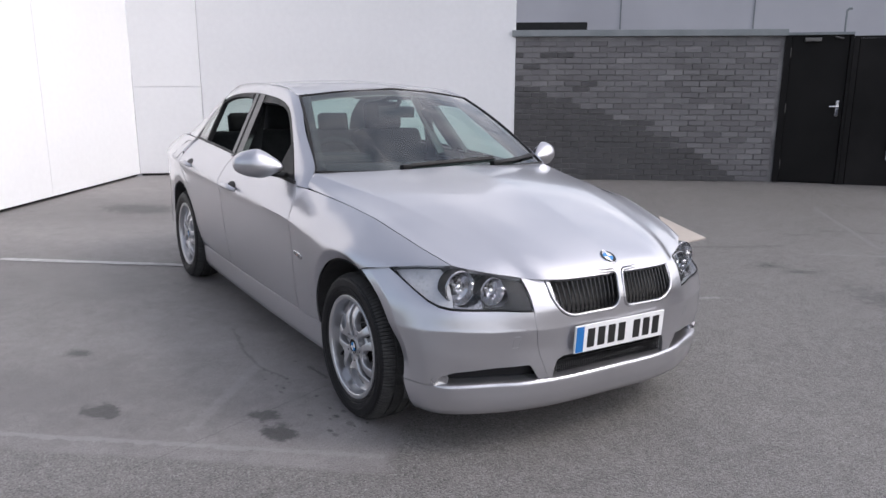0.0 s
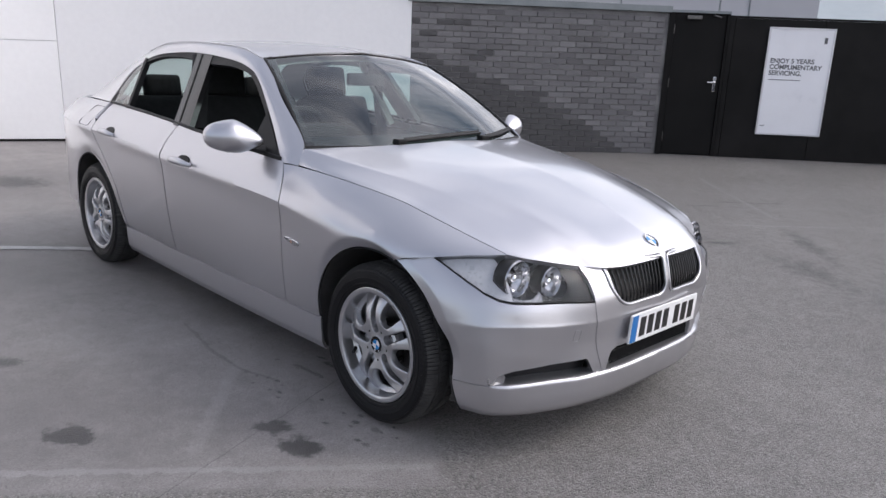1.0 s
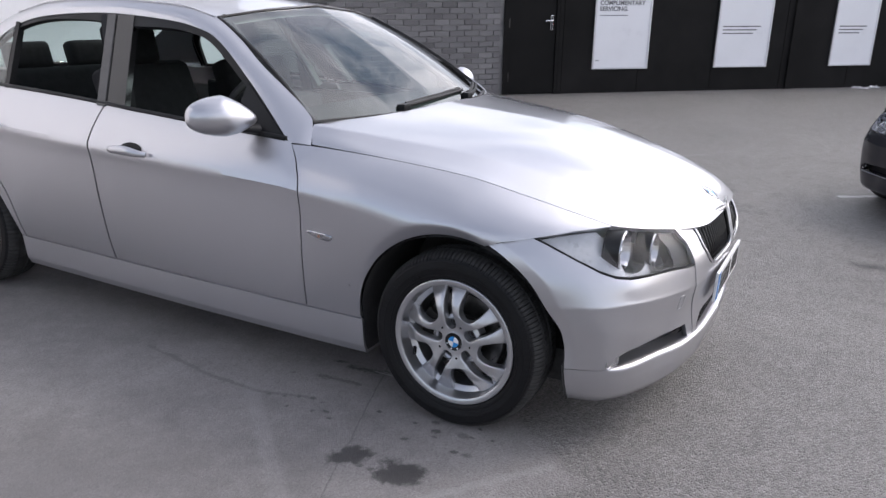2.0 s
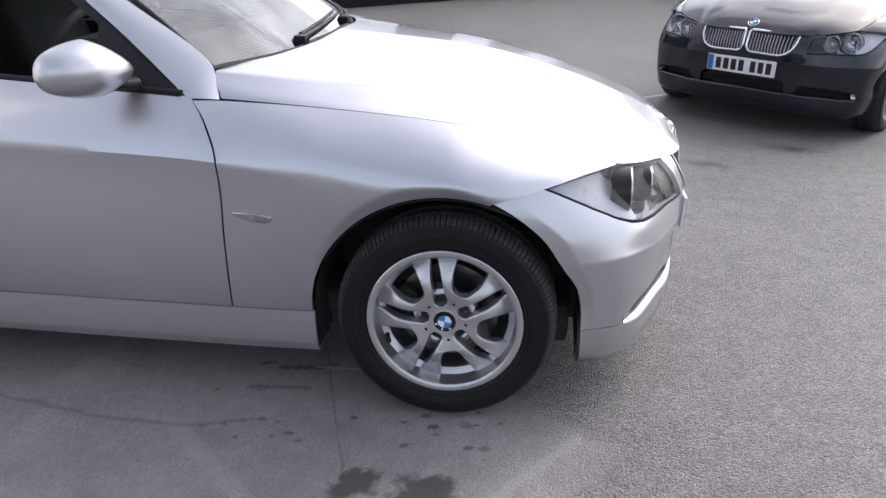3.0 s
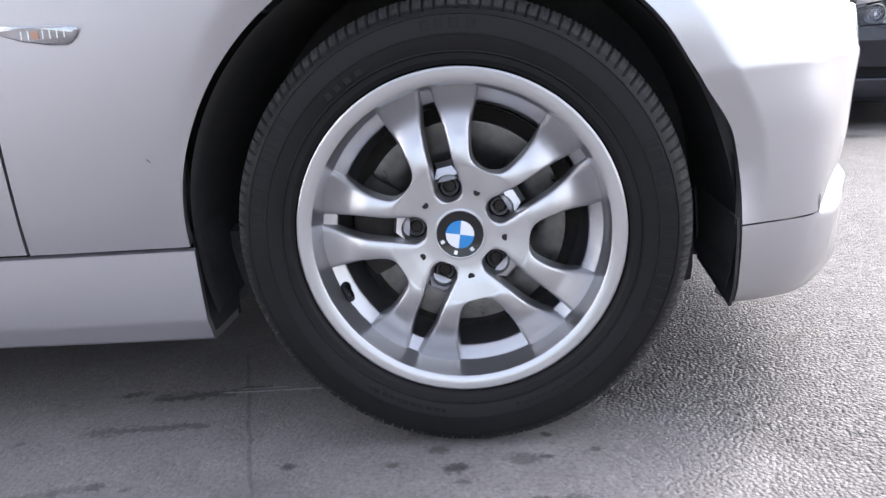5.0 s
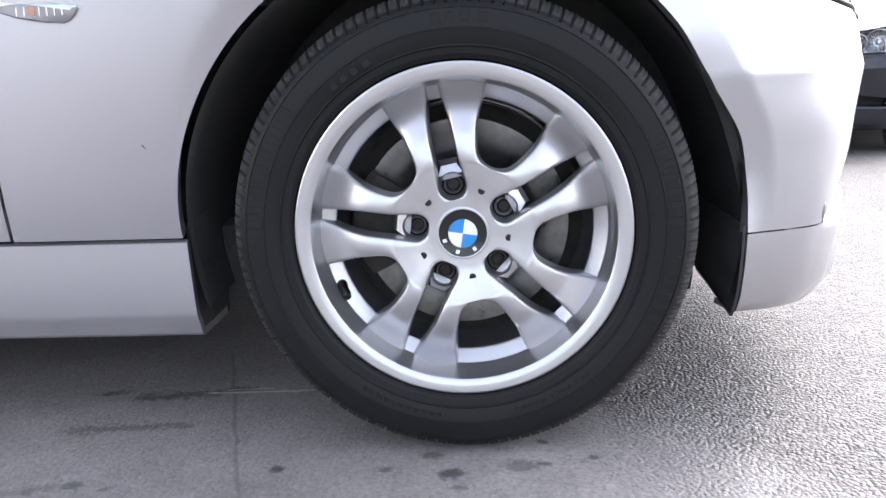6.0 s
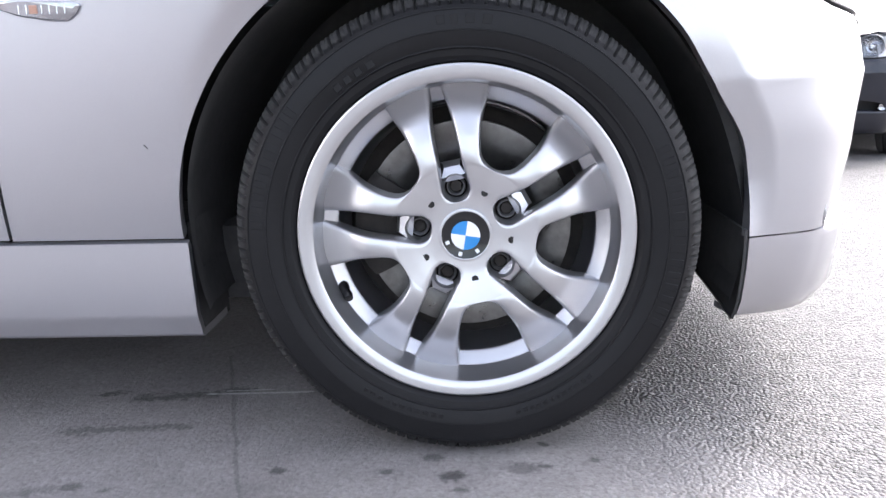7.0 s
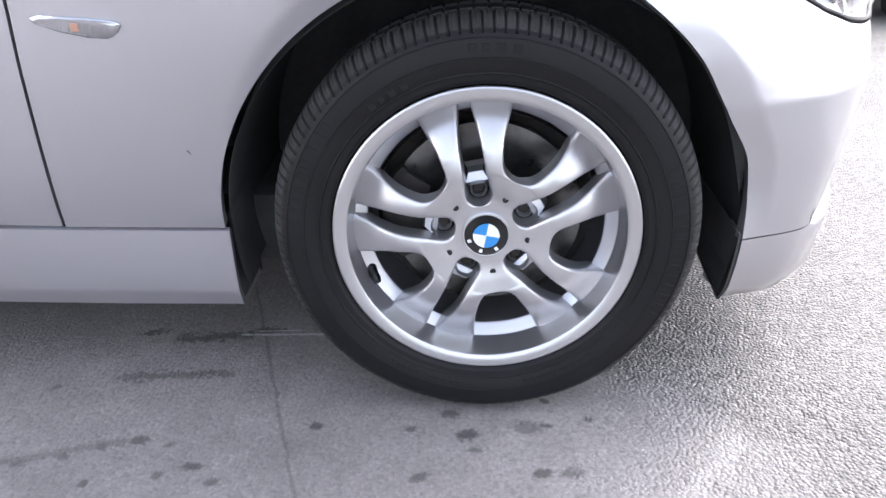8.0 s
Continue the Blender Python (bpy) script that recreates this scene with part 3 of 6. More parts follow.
def bent(P, s):
    """Puts points of one half (y > 0) on side s, with the body's crown."""
    P = np.array(P, float)
    z = P[..., 2] + 0.028 * np.maximum(0, 0.8 - P[..., 1])
    return np.stack([P[..., 0], s * P[..., 1] * (1 + 0.035 * P[..., 2]), z], axis=-1)


def flank(x, z, s, out=0.0):
    return bent(np.stack([x, side_y(x, z) + out, z], axis=-1), s)


def flank_point(x, z, s, out=0.0):
    return Vector(flank(np.array(x), np.array(z), s, out))


def arch_z(x, cx):
    return Z_AXLE + np.sqrt(np.maximum(R_ARCH ** 2 - (x - cx) ** 2, 0))


# the wrapped front: rows at z, each from the arch edge round to the middle of the nose
NOSE_Z = [0.165, 0.20, 0.30, 0.335, 0.42, 0.508, 0.575, 0.65, 0.70, 0.745]
NOSE_X = [[0.392, 0.47, 0.532, 0.594, 0.642, 0.681, 0.691], [0.391, 0.485, 0.550, 0.611, 0.664, 0.699, 0.709], [0.386, 0.495, 0.558, 0.616, 0.670, 0.705, 0.715],
          [0.385, 0.495, 0.561, 0.621, 0.675, 0.707, 0.715], [0.371, 0.495, 0.572, 0.632, 0.677, 0.710, 0.718], [0.318, 0.475, 0.573, 0.645, 0.691, 0.720, 0.730],
          [0.273, 0.440, 0.548, 0.629, 0.684, 0.722, 0.733], [0.188, 0.362, 0.50, 0.60, 0.65, 0.698, 0.716], [0.10, 0.285, 0.452, 0.552, 0.603, 0.673, 0.696],
          [0.0, 0.20, 0.40, 0.51, 0.565, 0.635, 0.655]]
NOSE_Y = [[0.745, 0.72, 0.66, 0.55, 0.42, 0.21, 0], [0.768, 0.735, 0.665, 0.55, 0.42, 0.21, 0], [0.794, 0.748, 0.655, 0.53, 0.405, 0.21, 0],
          [0.796, 0.752, 0.66, 0.53, 0.40, 0.21, 0], [0.807, 0.757, 0.66, 0.525, 0.40, 0.21, 0], [0.829, 0.768, 0.667, 0.52, 0.40, 0.205, 0],
          [0.837, 0.764, 0.675, 0.52, 0.40, 0.20, 0], [0.842, 0.767, 0.66, 0.51, 0.405, 0.20, 0], [0.845, 0.775, 0.65, 0.51, 0.41, 0.20, 0],
          [0.86, 0.79, 0.66, 0.52, 0.41, 0.20, 0]]


chamfer = lin((0.30, 0.0), (0.38, 1.0), (0.60, 1.0), (0.70, 0.4))


crease_zone = spl((0.38, 0.0), (0.50, 1.0), (0.55, 1.0), (0.69, 0.0))


def nose(s, z):
    """The front skin at s (0 at the wheel arch, 1 in the middle) and height z."""
    s, z = np.broadcast_arrays(np.asarray(s, float), np.asarray(z, float))
    out = np.zeros(s.shape + (3,))
    cols = np.linspace(0, 1, 7)
    it = np.nditer(s, flags=["multi_index"])
    row_cache = {}
    for v in it:
        k = it.multi_index
        zz = float(z[k])
        # the crease climbs towards the wheel arch
        sv = float(v)
        zq = zz - 0.010 * math.sin(math.pi * min(1.0, sv / 0.46)) * float(crease_zone(zz))
        key = round(zq, 5)
        if key not in row_cache:
            xs = [float(COL_X[c](zq)) for c in range(7)]
            ys = [float(COL_Y[c](zq)) for c in range(7)]
            row_cache[key] = (spl(*zip(cols, xs)), spl(*zip(cols, ys)))
        fx, fy = row_cache[key]
        out[k] = (fx(float(v)), fy(float(v)) - 0.013 * max(0.0, 1 - float(v) / 0.05) * float(chamfer(zz)), zz)
    return out


# a crisp turn at the bumper's crease
for rows in (NOSE_X, NOSE_Y):
    below = [a + (b - a) * 0.886 for a, b in zip(rows[4], rows[5])]
    above = [a + (b - a) * 0.15 for a, b in zip(rows[5], rows[6])]
    rows[5:6] = [below, rows[5], above]
NOSE_Z[5:6] = [0.498, 0.508, 0.518]
COL_X = [spl(*[(z, r[c]) for z, r in zip(NOSE_Z, NOSE_X)]) for c in range(7)]
COL_Y = [spl(*[(z, r[c]) for z, r in zip(NOSE_Z, NOSE_Y)]) for c in range(7)]
lamp_low = lin((0.0, 0.690), (0.165, 0.719), (0.185, 0.674), (0.20, 0.651), (0.235, 0.621), (0.28, 0.604), (0.33, 0.597), (0.42, 0.592), (0.55, 0.587), (0.667, 0.581))
lamp_top = spl((0.165, 0.721), (0.25, 0.735), (0.345, 0.741), (0.45, 0.729), (0.56, 0.710), (0.667, 0.697))
intake_top = lin((0.0, 0.300), (0.17, 0.300), (0.19, 0.308), (0.23, 0.338), (0.30, 0.352), (0.45, 0.362), (0.604, 0.366), (0.612, 0.360), (0.617, 0.335), (0.621, 0.303), (0.667, 0.303))


def nose_patch(s0, s1, lo, hi, ns, nz, push=0.0, split=False):
    S = np.linspace(s0, s1, ns)
    V = np.linspace(0, 1, nz)
    SS = np.repeat(S[:, None], nz, 1)
    ZZ = lo(SS) + (hi(SS) - lo(SS)) * V[None, :]
    if split:
        SS = SS * (nose_split(ZZ) + 0.014 * (SS > 0.6)) / 0.667
    P = nose(SS, ZZ)
    if push:
        du, dv = np.gradient(P, axis=0), np.gradient(P, axis=1)
        n = np.cross(du, dv)
        n /= np.linalg.norm(n, axis=2, keepdims=True) + 1e-12
        if n[..., 0].mean() < 0:
            n = -n
        P = P + n * push
    return P


# where the bumper cover meets the nose panel, by height
nose_split = spl((0.29, 0.748), (0.33, 0.728), (0.40, 0.702), (0.47, 0.684), (0.53, 0.673), (0.58, 0.667), (0.75, 0.667))


def const(v):
    return lambda x: np.full(np.shape(x), float(v))


# bonnet
hood_xr = spl((0, -0.624), (0.07, -0.653), (0.4, -0.55), (0.73, -0.497), (1, -0.49))
hood_xf = spl((0, 0.455), (0.15, 0.535), (0.345, 0.608), (0.47, 0.664), (0.6, 0.69), (1, 0.705))
hood_mid = spl((-0.49, 0.987), (0, 0.943), (0.3, 0.872), (0.5, 0.803), (0.60, 0.758), (0.66, 0.722), (0.705, 0.684))
hood_k = spl((0, 0.075), (0.25, 0.135), (0.5, 0.20), (0.8, 0.30), (1, 0.37))
hood_h = spl((0, 0.87), (0.3, 0.66), (0.6, 0.60), (0.85, 0.66), (1, 0.80))


def v_of(v, vk):
    """Lays a row of points on the shoulder line."""
    return v / 0.3 * vk if v < 0.3 else vk + (v - 0.3) / 0.7 * (1 - vk)


def hood_points(nu=60, nv=51):
    P = np.zeros((nu, nv, 3))
    for i, u in enumerate(np.linspace(0, 1, nu)):
        for j, v in enumerate(np.linspace(0, 1, nv)):
            xs = -0.624 * (1 - u) + 0.455 * u
            xm = -0.49 * (1 - u) + 0.705 * u
            zt, z0 = float(top_z(xs)), float(hood_mid(xm))
            vk, hk = float(hood_k(u)), float(hood_h(u))
            v2 = v_of(v, vk)
            x = float(hood_xr(v2)) * (1 - u) + float(hood_xf(v2)) * u
            h = hk * (v2 / vk) ** 0.85 if v2 < vk else hk + (1 - hk) * (1 - (1 - (v2 - vk) / (1 - vk)) ** 1.9)
            P[i, j] = (x, float(top_y(xs)) * (1 - v2) - 0.0055 * (1 - v) ** 8, zt + (z0 - zt) * h)
    return P


# glasshouse: outer edge (screen, gutter, rear screen) and window outline, front foot to rear foot
OUTER = [(-0.629, 0.752, 0.912), (-0.660, 0.700, 0.988), (-0.95, 0.625, 1.165), (-1.27, 0.53, 1.335), (-1.5, 0.515, 1.378), (-1.9, 0.512, 1.395), (-2.3, 0.508, 1.380), (-2.6, 0.505, 1.325), (-2.92, 0.55, 1.19), (-3.22, 0.655, 1.0)]
DLO = [(-0.703, 0.781, 0.919), (-0.740, 0.769, 0.948), (-0.958, 0.686, 1.106), (-1.262, 0.595, 1.280), (-1.5, 0.570, 1.318), (-1.9, 0.560, 1.338), (-2.3, 0.562, 1.318), (-2.55, 0.575, 1.262), (-2.68, 0.63, 1.16), (-2.715, 0.728, 1.012)]


def curve3(points, n):
    t = np.linspace(0, 1, len(points))
    fs = [spl(*zip(t, [p[k] for p in points])) for k in range(3)]
    u = np.linspace(0, 1, n)
    return np.stack([f(u) for f in fs], axis=-1)


def ruled(A, B, n, bulge=0.0):
    V = np.linspace(0, 1, n)[None, :, None]
    P = A[:, None, :] * (1 - V) + B[:, None, :] * V
    P[..., 1] += bulge * 4 * (V[..., 0] * (1 - V[..., 0]))
    P[..., 2] += bulge * 2 * (V[..., 0] * (1 - V[..., 0]))
    return P


def glass_y(x, z):
    """Half width of the side glass."""
    return top_y(x) - 0.004 - (z - top_z(x)) * 0.60


WHEEL_DISH = spl((0.03, -0.0775), (0.05, -0.0790), (0.08, -0.0850), (0.105, -0.0885), (0.128, -0.0858), (0.150, -0.0770), (0.170, -0.0650), (0.185, -0.0555), (0.199, -0.0490))


def polar_edge(points):
    """Angle of an edge by its distance from the hub, from (along, across) points."""
    return lin(*[(math.hypot(a, t), math.atan2(t, a)) for a, t in points])


SLOT_EDGE = polar_edge([(0.0635 - 0.0182 * math.cos(a), 0.0182 * math.sin(a)) for a in np.linspace(0, 1.75, 12)]
                       + [(0.076, 0.0172), (0.085, 0.0164), (0.100, 0.0156), (0.115, 0.0156), (0.130, 0.0155), (0.145, 0.0146), (0.160, 0.0129), (0.180, 0.0097), (0.200, 0.0064)])
WINDOW_EDGE = lin(*[(r, radians(a)) for r, a in ((0.0938, 36.0), (0.0940, 34.0), (0.0946, 31.8), (0.0958, 29.6), (0.0978, 27.4), (0.1004, 25.4), (0.1040, 23.7), (0.109, 22.3), (0.118, 21.1), (0.128, 20.4), (0.140, 19.9),
                                                 (0.1487, 19.8), (0.160, 20.1), (0.171, 20.6), (0.185, 21.0), (0.199, 21.2))])


@functools.lru_cache(None)
def spoke_mesh(side, metal):
    """One spoke with its half sector of the hub, bowed outwards, with rounded shoulders and deep flanks."""
    rows = np.unique(np.round(np.concatenate([np.linspace(0.034, 0.0452, 6), 0.0453 + 0.0182 * np.linspace(0, 1, 10) ** 2, np.linspace(0.065, 0.0935, 12), 0.0938 + 0.0172 * np.linspace(0, 1, 14) ** 2, np.linspace(0.112, 0.1990, 26)]), 6))
    share = (0.0, 0.03, 0.075, 0.14, 0.32, 0.5, 0.68, 0.86, 0.925, 0.97, 1.0)
    drop = (0.0060, 0.0024, 0.0007, 0.0, -0.0007, -0.0010, -0.0007, 0.0, 0.0007, 0.0024, 0.0060)
    n = len(share)
    verts = []
    for r in rows:
        t0 = float(SLOT_EDGE(r)) if r > 0.0453 else 0.0
        t1 = float(WINDOW_EDGE(r)) if r > 0.0938 else radians(36)
        k0, k1 = min(1.0, max(0.0, (r - 0.0453) / 0.003)), min(1.0, max(0.0, (r - 0.0938) / 0.004))
        for f, d in zip(share, drop):
            a = t0 + (t1 - t0) * f
            k = k0 if f < 0.5 else k1
            verts.append((r * math.cos(a), float(WHEEL_DISH(r)) + (d * k if d > 0 else d * k0 * k1), side * r * math.sin(a)))
    top = len(verts)
    walls = []
    for i, r in enumerate(rows):
        for q, grow in ((0, -0.0012), (n - 1, 0.0012)):
            x, y, z = verts[i * n + q]
            walls.append((x, y + 0.024 - 0.008 * (r > 0.17) * (r - 0.17) / 0.03, z + side * grow))
    verts += walls
    faces = [(i * n + q, i * n + q + 1, (i + 1) * n + q + 1, (i + 1) * n + q) for i in range(len(rows) - 1) for q in range(n - 1)]
    for i, r in enumerate(rows[:-1]):
        if r > 0.0452:
            faces.append((i * n, (i + 1) * n, top + 2 * i + 2, top + 2 * i))
        if r > 0.0935:
            faces.append((i * n + n - 1, (i + 1) * n + n - 1, top + 2 * i + 3, top + 2 * i + 1))
    bm = mesh_of(verts, faces)
    bmesh.ops.delete(bm, geom=[v for v in bm.verts if not v.link_faces], context="VERTS")
    bmesh.ops.recalc_face_normals(bm, faces=bm.faces[:])
    me = bpy.data.meshes.new("spoke")
    bm.to_mesh(me)
    bm.free()
    me.materials.append(metal)
    me.polygons.foreach_set("use_smooth", [True] * len(me.polygons))
    me.set_sharp_from_angle(angle=radians(45))
    return me


def wheel(parent, at, s, facelift=False, turn=104.0):
    """One road wheel; s: the side it faces."""
    hub = new("wheel")
    hub.parent = parent
    hub.location = (at[0], s * 0.75, at[1])
    hub.scale = (1.010, 1.0, 1.010)
    if s > 0:
        hub.rotation_euler = (0, 0, math.pi)
    tagged(hub, "alloy wheel with paired spokes and black tyre" if not facelift else "dark alloy wheel with star spokes and black tyre")
    # faces -y; the outer lip lies at y = -0.093
    prof = [(0.2215, -0.078), (0.226, -0.092), (0.232, -0.097), (0.240, -0.0985), (0.2410, -0.1005), (0.2416, -0.1016), (0.2428, -0.1014), (0.2436, -0.1006), (0.252, -0.1035), (0.2615, -0.1048), (0.2620, -0.1060), (0.2632, -0.1060), (0.2638, -0.1045), (0.278, -0.1040), (0.2865, -0.1025), (0.2870, -0.1035), (0.2880, -0.1033), (0.2885, -0.1012), (0.293, -0.0985), (0.2985, -0.0940), (0.3050, -0.0860),
            (0.3108, -0.0745), (0.3143, -0.062), (0.3155, -0.050), (0.3075, -0.048), (0.3075, -0.042), (0.3155, -0.040), (0.316, -0.012), (0.3085, -0.010), (0.3085, 0.010), (0.316, 0.012), (0.3155, 0.040),
            (0.3075, 0.042), (0.3075, 0.048), (0.3145, 0.050), (0.309, 0.074), (0.297, 0.092), (0.26, 0.104), (0.232, 0.096), (0.2215, 0.078)]
    near = s < 0 and at[0] == 0 and not facelift
    steps = 768 if near else 176
    bm = lathe(prof, steps)
    for v in bm.verts:
        r = math.hypot(v.co.x, v.co.z)
        a = math.atan2(v.co.z, v.co.x) / (2 * math.pi) * steps
        k = round(a) % (6 if near else 2)
        if r > 0.2955 and abs(v.co.y) > 0.045 and k in ((0, 3) if near else (0,)):
            f = (r - (0.0062 if k == 0 else 0.0012)) / r
            v.co.x, v.co.z = v.co.x * f, v.co.z * f
        elif r > 0.313 and abs(v.co.y) < 0.045 and round(a) % 8 == 2:
            f = (r - 0.004) / r
            v.co.x, v.co.z = v.co.x * f, v.co.z * f
        if v.co.z < -at[1] / 1.010:
            v.co.z = -at[1] / 1.010
    tyre = part("tyre", bm, RUBBER, hub, "black road tyre with worn dusty shoulder blocks", 22)
    tyre.data.materials.append(TREAD)
    for f in tyre.data.polygons:
        f.material_index = int(math.hypot(f.center.x, f.center.z) > 0.2960)
    # raised marks round the sidewall of the wheel that is passed close by: plain bars
    rng = random.Random(4)
    for a0, a1, r0, r1 in ((-26, 24, 0.2665, 0.2845), (142, 178, 0.2665, 0.2845), (82, 96, 0.270, 0.282), (116, 128, 0.246, 0.256), (236, 262, 0.250, 0.256), (285, 310, 0.250, 0.256)):
        a = a0
        while a < a1 and s < 0 and at[0] == 0 and not facelift:
            w = rng.uniform(2.2, 3.2) * (1 if r1 - r0 > 0.009 else 0.6)
            c = radians(a + w / 2)
            b = box(r0, r1, -0.1046, -0.102, -w * 0.0019, w * 0.0019, 0.0006, 1)
            part("sidewall_bar", moved(b, Matrix.Rotation(-c, 4, "Y")), RUBBER, hub)
            a += w * 1.45
    metal = ALLOY if not facelift else ALLOY_DIRTY
    rim = lathe([(0.2195, -0.082), (0.2238, -0.091), (0.2230, -0.0955), (0.2205, -0.0970), (0.213, -0.0965), (0.2055, -0.0950), (0.2030, -0.0930), (0.2016, -0.088), (0.2004, -0.075), (0.1994, -0.060), (0.1986, -0.050),
                 (0.1975, -0.0450), (0.1955, -0.0430), (0.1805, -0.0370), (0.1785, -0.0345), (0.177, -0.02), (0.175, 0.0), (0.174, 0.09), (0.170, 0.09), (0.170, -0.01), (0.172, -0.03)], 160)
    part("rim", rim, metal, hub, "silver alloy rim with polished lip", 32)
    # wheel face: spokes in bowed pairs, one pair for each bolt; each spoke carries its half sector of the hub
    face, cap_y = -0.058, -0.0795
    left, right = spoke_mesh(1, metal), spoke_mesh(-1, metal)
    for k in range(5):
        ang = radians(turn + 72 * k)
        for me in (left, right):
            sp = new("spoke", me)
            sp.parent, sp.rotation_euler = hub, (0, -ang, 0)
        # bolt seat and bolt, deep in the hub
        at_bolt = Matrix.Rotation(-ang, 4, "Y") @ Matrix.Translation((0.0635, 0, 0))
        seat = lathe([(0.0190, -0.0700), (0.0172, -0.0650), (0.0164, -0.0600), (0.0150, -0.0420)], 28)
        part("bolt_seat", moved(seat, at_bolt), metal, hub, smooth=40)
        # alloy well coloured dark iron for the shade deep round the bolt
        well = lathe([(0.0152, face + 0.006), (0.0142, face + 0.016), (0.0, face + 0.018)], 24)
        part("bolt_well_shade", moved(well, at_bolt), IRON, hub, smooth=40)
        collar = lathe([(0.0134, face + 0.018), (0.0130, face + 0.004), (0.0116, face + 0.002), (0.0098, face + 0.005), (0.0095, face + 0.014)], 24)
        part("bolt_collar", moved(collar, at_bolt), ALLOY_DIRTY, hub, smooth=40)
        bolt = lathe([(0.0, face + 0.009), (0.0080, face + 0.009), (0.0090, face + 0.011), (0.0090, face + 0.018)], 6)
        part("bolt", moved(bolt, at_bolt @ Matrix.Rotation(0.3, 4, "Y")), IRON, hub, "dark wheel bolt head")
        # black disc on the face stands in for a small hole's shade
        hole = lathe([(0.0, WHEEL_DISH(0.062) - 0.0004), (0.0046, WHEEL_DISH(0.062) - 0.0004), (0.0056, WHEEL_DISH(0.062) + 0.002)], 14)
        part("peg_hole_shade", moved(hole, Matrix.Rotation(-ang - radians(36), 4, "Y") @ Matrix.Translation((0.062, 0, 0))), GLOSS_BLACK, hub)
        # sloped floor of the slot outboard of the bolt
        floor_ = mesh_of([(0.072, -0.057, -0.019), (0.072, -0.057, 0.019), (0.0785, -0.0620, 0.0165), (0.0785, -0.0620, -0.0165), (0.091, -0.056, 0.0105), (0.091, -0.056, -0.0105), (0.096, -0.042, 0.0125), (0.096, -0.042, -0.0125), (0.096, -0.02, 0.0170), (0.096, -0.02, -0.0170)],
                         [(0, 1, 2, 3), (3, 2, 4, 5), (5, 4, 6, 7), (7, 6, 8, 9)])
        part("slot_floor", moved(floor_, Matrix.Rotation(-ang, 4, "Y")), metal, hub)
    part("hub_plate", lathe([(0.0, cap_y + 0.006), (0.036, cap_y + 0.006), (0.0385, cap_y + 0.010)], 60), metal, hub, smooth=38)
    # centre cap: dark ring with a quartered disc
    cap = lathe([(0.0345, cap_y + 0.004), (0.0345, cap_y - 0.001), (0.0335, cap_y - 0.003), (0.032, cap_y - 0.0022), (0.0, cap_y - 0.0032)], 48)
    cap_ob = part("centre_cap", cap, GLOSS_BLACK, hub, "black centre cap with a blue and white disc", True)
    part("cap_rim", lathe([(0.0352, cap_y + 0.004), (0.0352, cap_y - 0.0026), (0.0330, cap_y - 0.0036), (0.0322, cap_y - 0.0030)], 48), metal, cap_ob, smooth=True)
    for q in (-158, -106, -54):
        mark = box(0.0235, 0.0290, cap_y - 0.0036, cap_y - 0.0020, -0.0024, 0.0024)
        part("cap_mark", moved(mark, Matrix.Rotation(radians(-q), 4, "Y")), BADGE_WHITE, cap_ob)
    for q in range(4):
        verts = [(0, cap_y - 0.0042, 0)] + [(0.0195 * math.cos(radians(90 * q + 9 * i - 9)), cap_y - 0.0040, 0.0195 * math.sin(radians(90 * q + 9 * i - 9))) for i in range(11)]
        part("badge_quarter", mesh_of(verts, [(0, i, i + 1) for i in range(1, 11)]), (BADGE_WHITE, BADGE_BLUE)[q % 2], cap_ob)
    valve = tube([(-0.1770, -0.034, -0.0790), (-0.1745, -0.042, -0.0815), (-0.1700, -0.050, -0.0860), (-0.1665, -0.057, -0.0895), (-0.1640, -0.062, -0.0925)], [0.0092, 0.0082, 0.0066, 0.0072, 0.0058], 12)
    part("valve", valve, GLOSS_BLACK, hub, "black rubber valve", True)
    part("brake_disc", lathe([(0.075, 0.0), (0.078, -0.004), (0.148, -0.004), (0.148, 0.018), (0.06, 0.018)], 64), STEEL, hub, "worn steel brake disc", True)
    part("disc_bell", lathe([(0.0, -0.030), (0.070, -0.030), (0.076, -0.024), (0.077, 0.0)], 48), IRON, hub, "dark brake disc bell", True)
    # caliper: one curved casting round the disc's edge
    P = np.zeros((12, 7, 3))
    for i, a in enumerate(np.linspace(radians(148), radians(208), 12)):
        end = 1 - 0.25 * abs(2 * i / 11 - 1) ** 3
        for j, (r, y) in enumerate(((0.088, -0.010), (0.092, -0.024), (0.120, -0.028), (0.146, -0.026), (0.158, -0.016), (0.160, 0.02), (0.150, 0.035))):
            rr = 0.12 + (r - 0.12) * end
            P[i, j] = (rr * math.cos(a), y, rr * math.sin(a))
    part("brake_caliper", sheet(P, 0.02, (0, 0, 0)), IRON, hub, "dark cast brake caliper", 40)
    part("dust_shield", lathe([(0.02, 0.030), (0.165, 0.030), (0.172, 0.024)], 48), IRON, hub, smooth=True)
    return hub


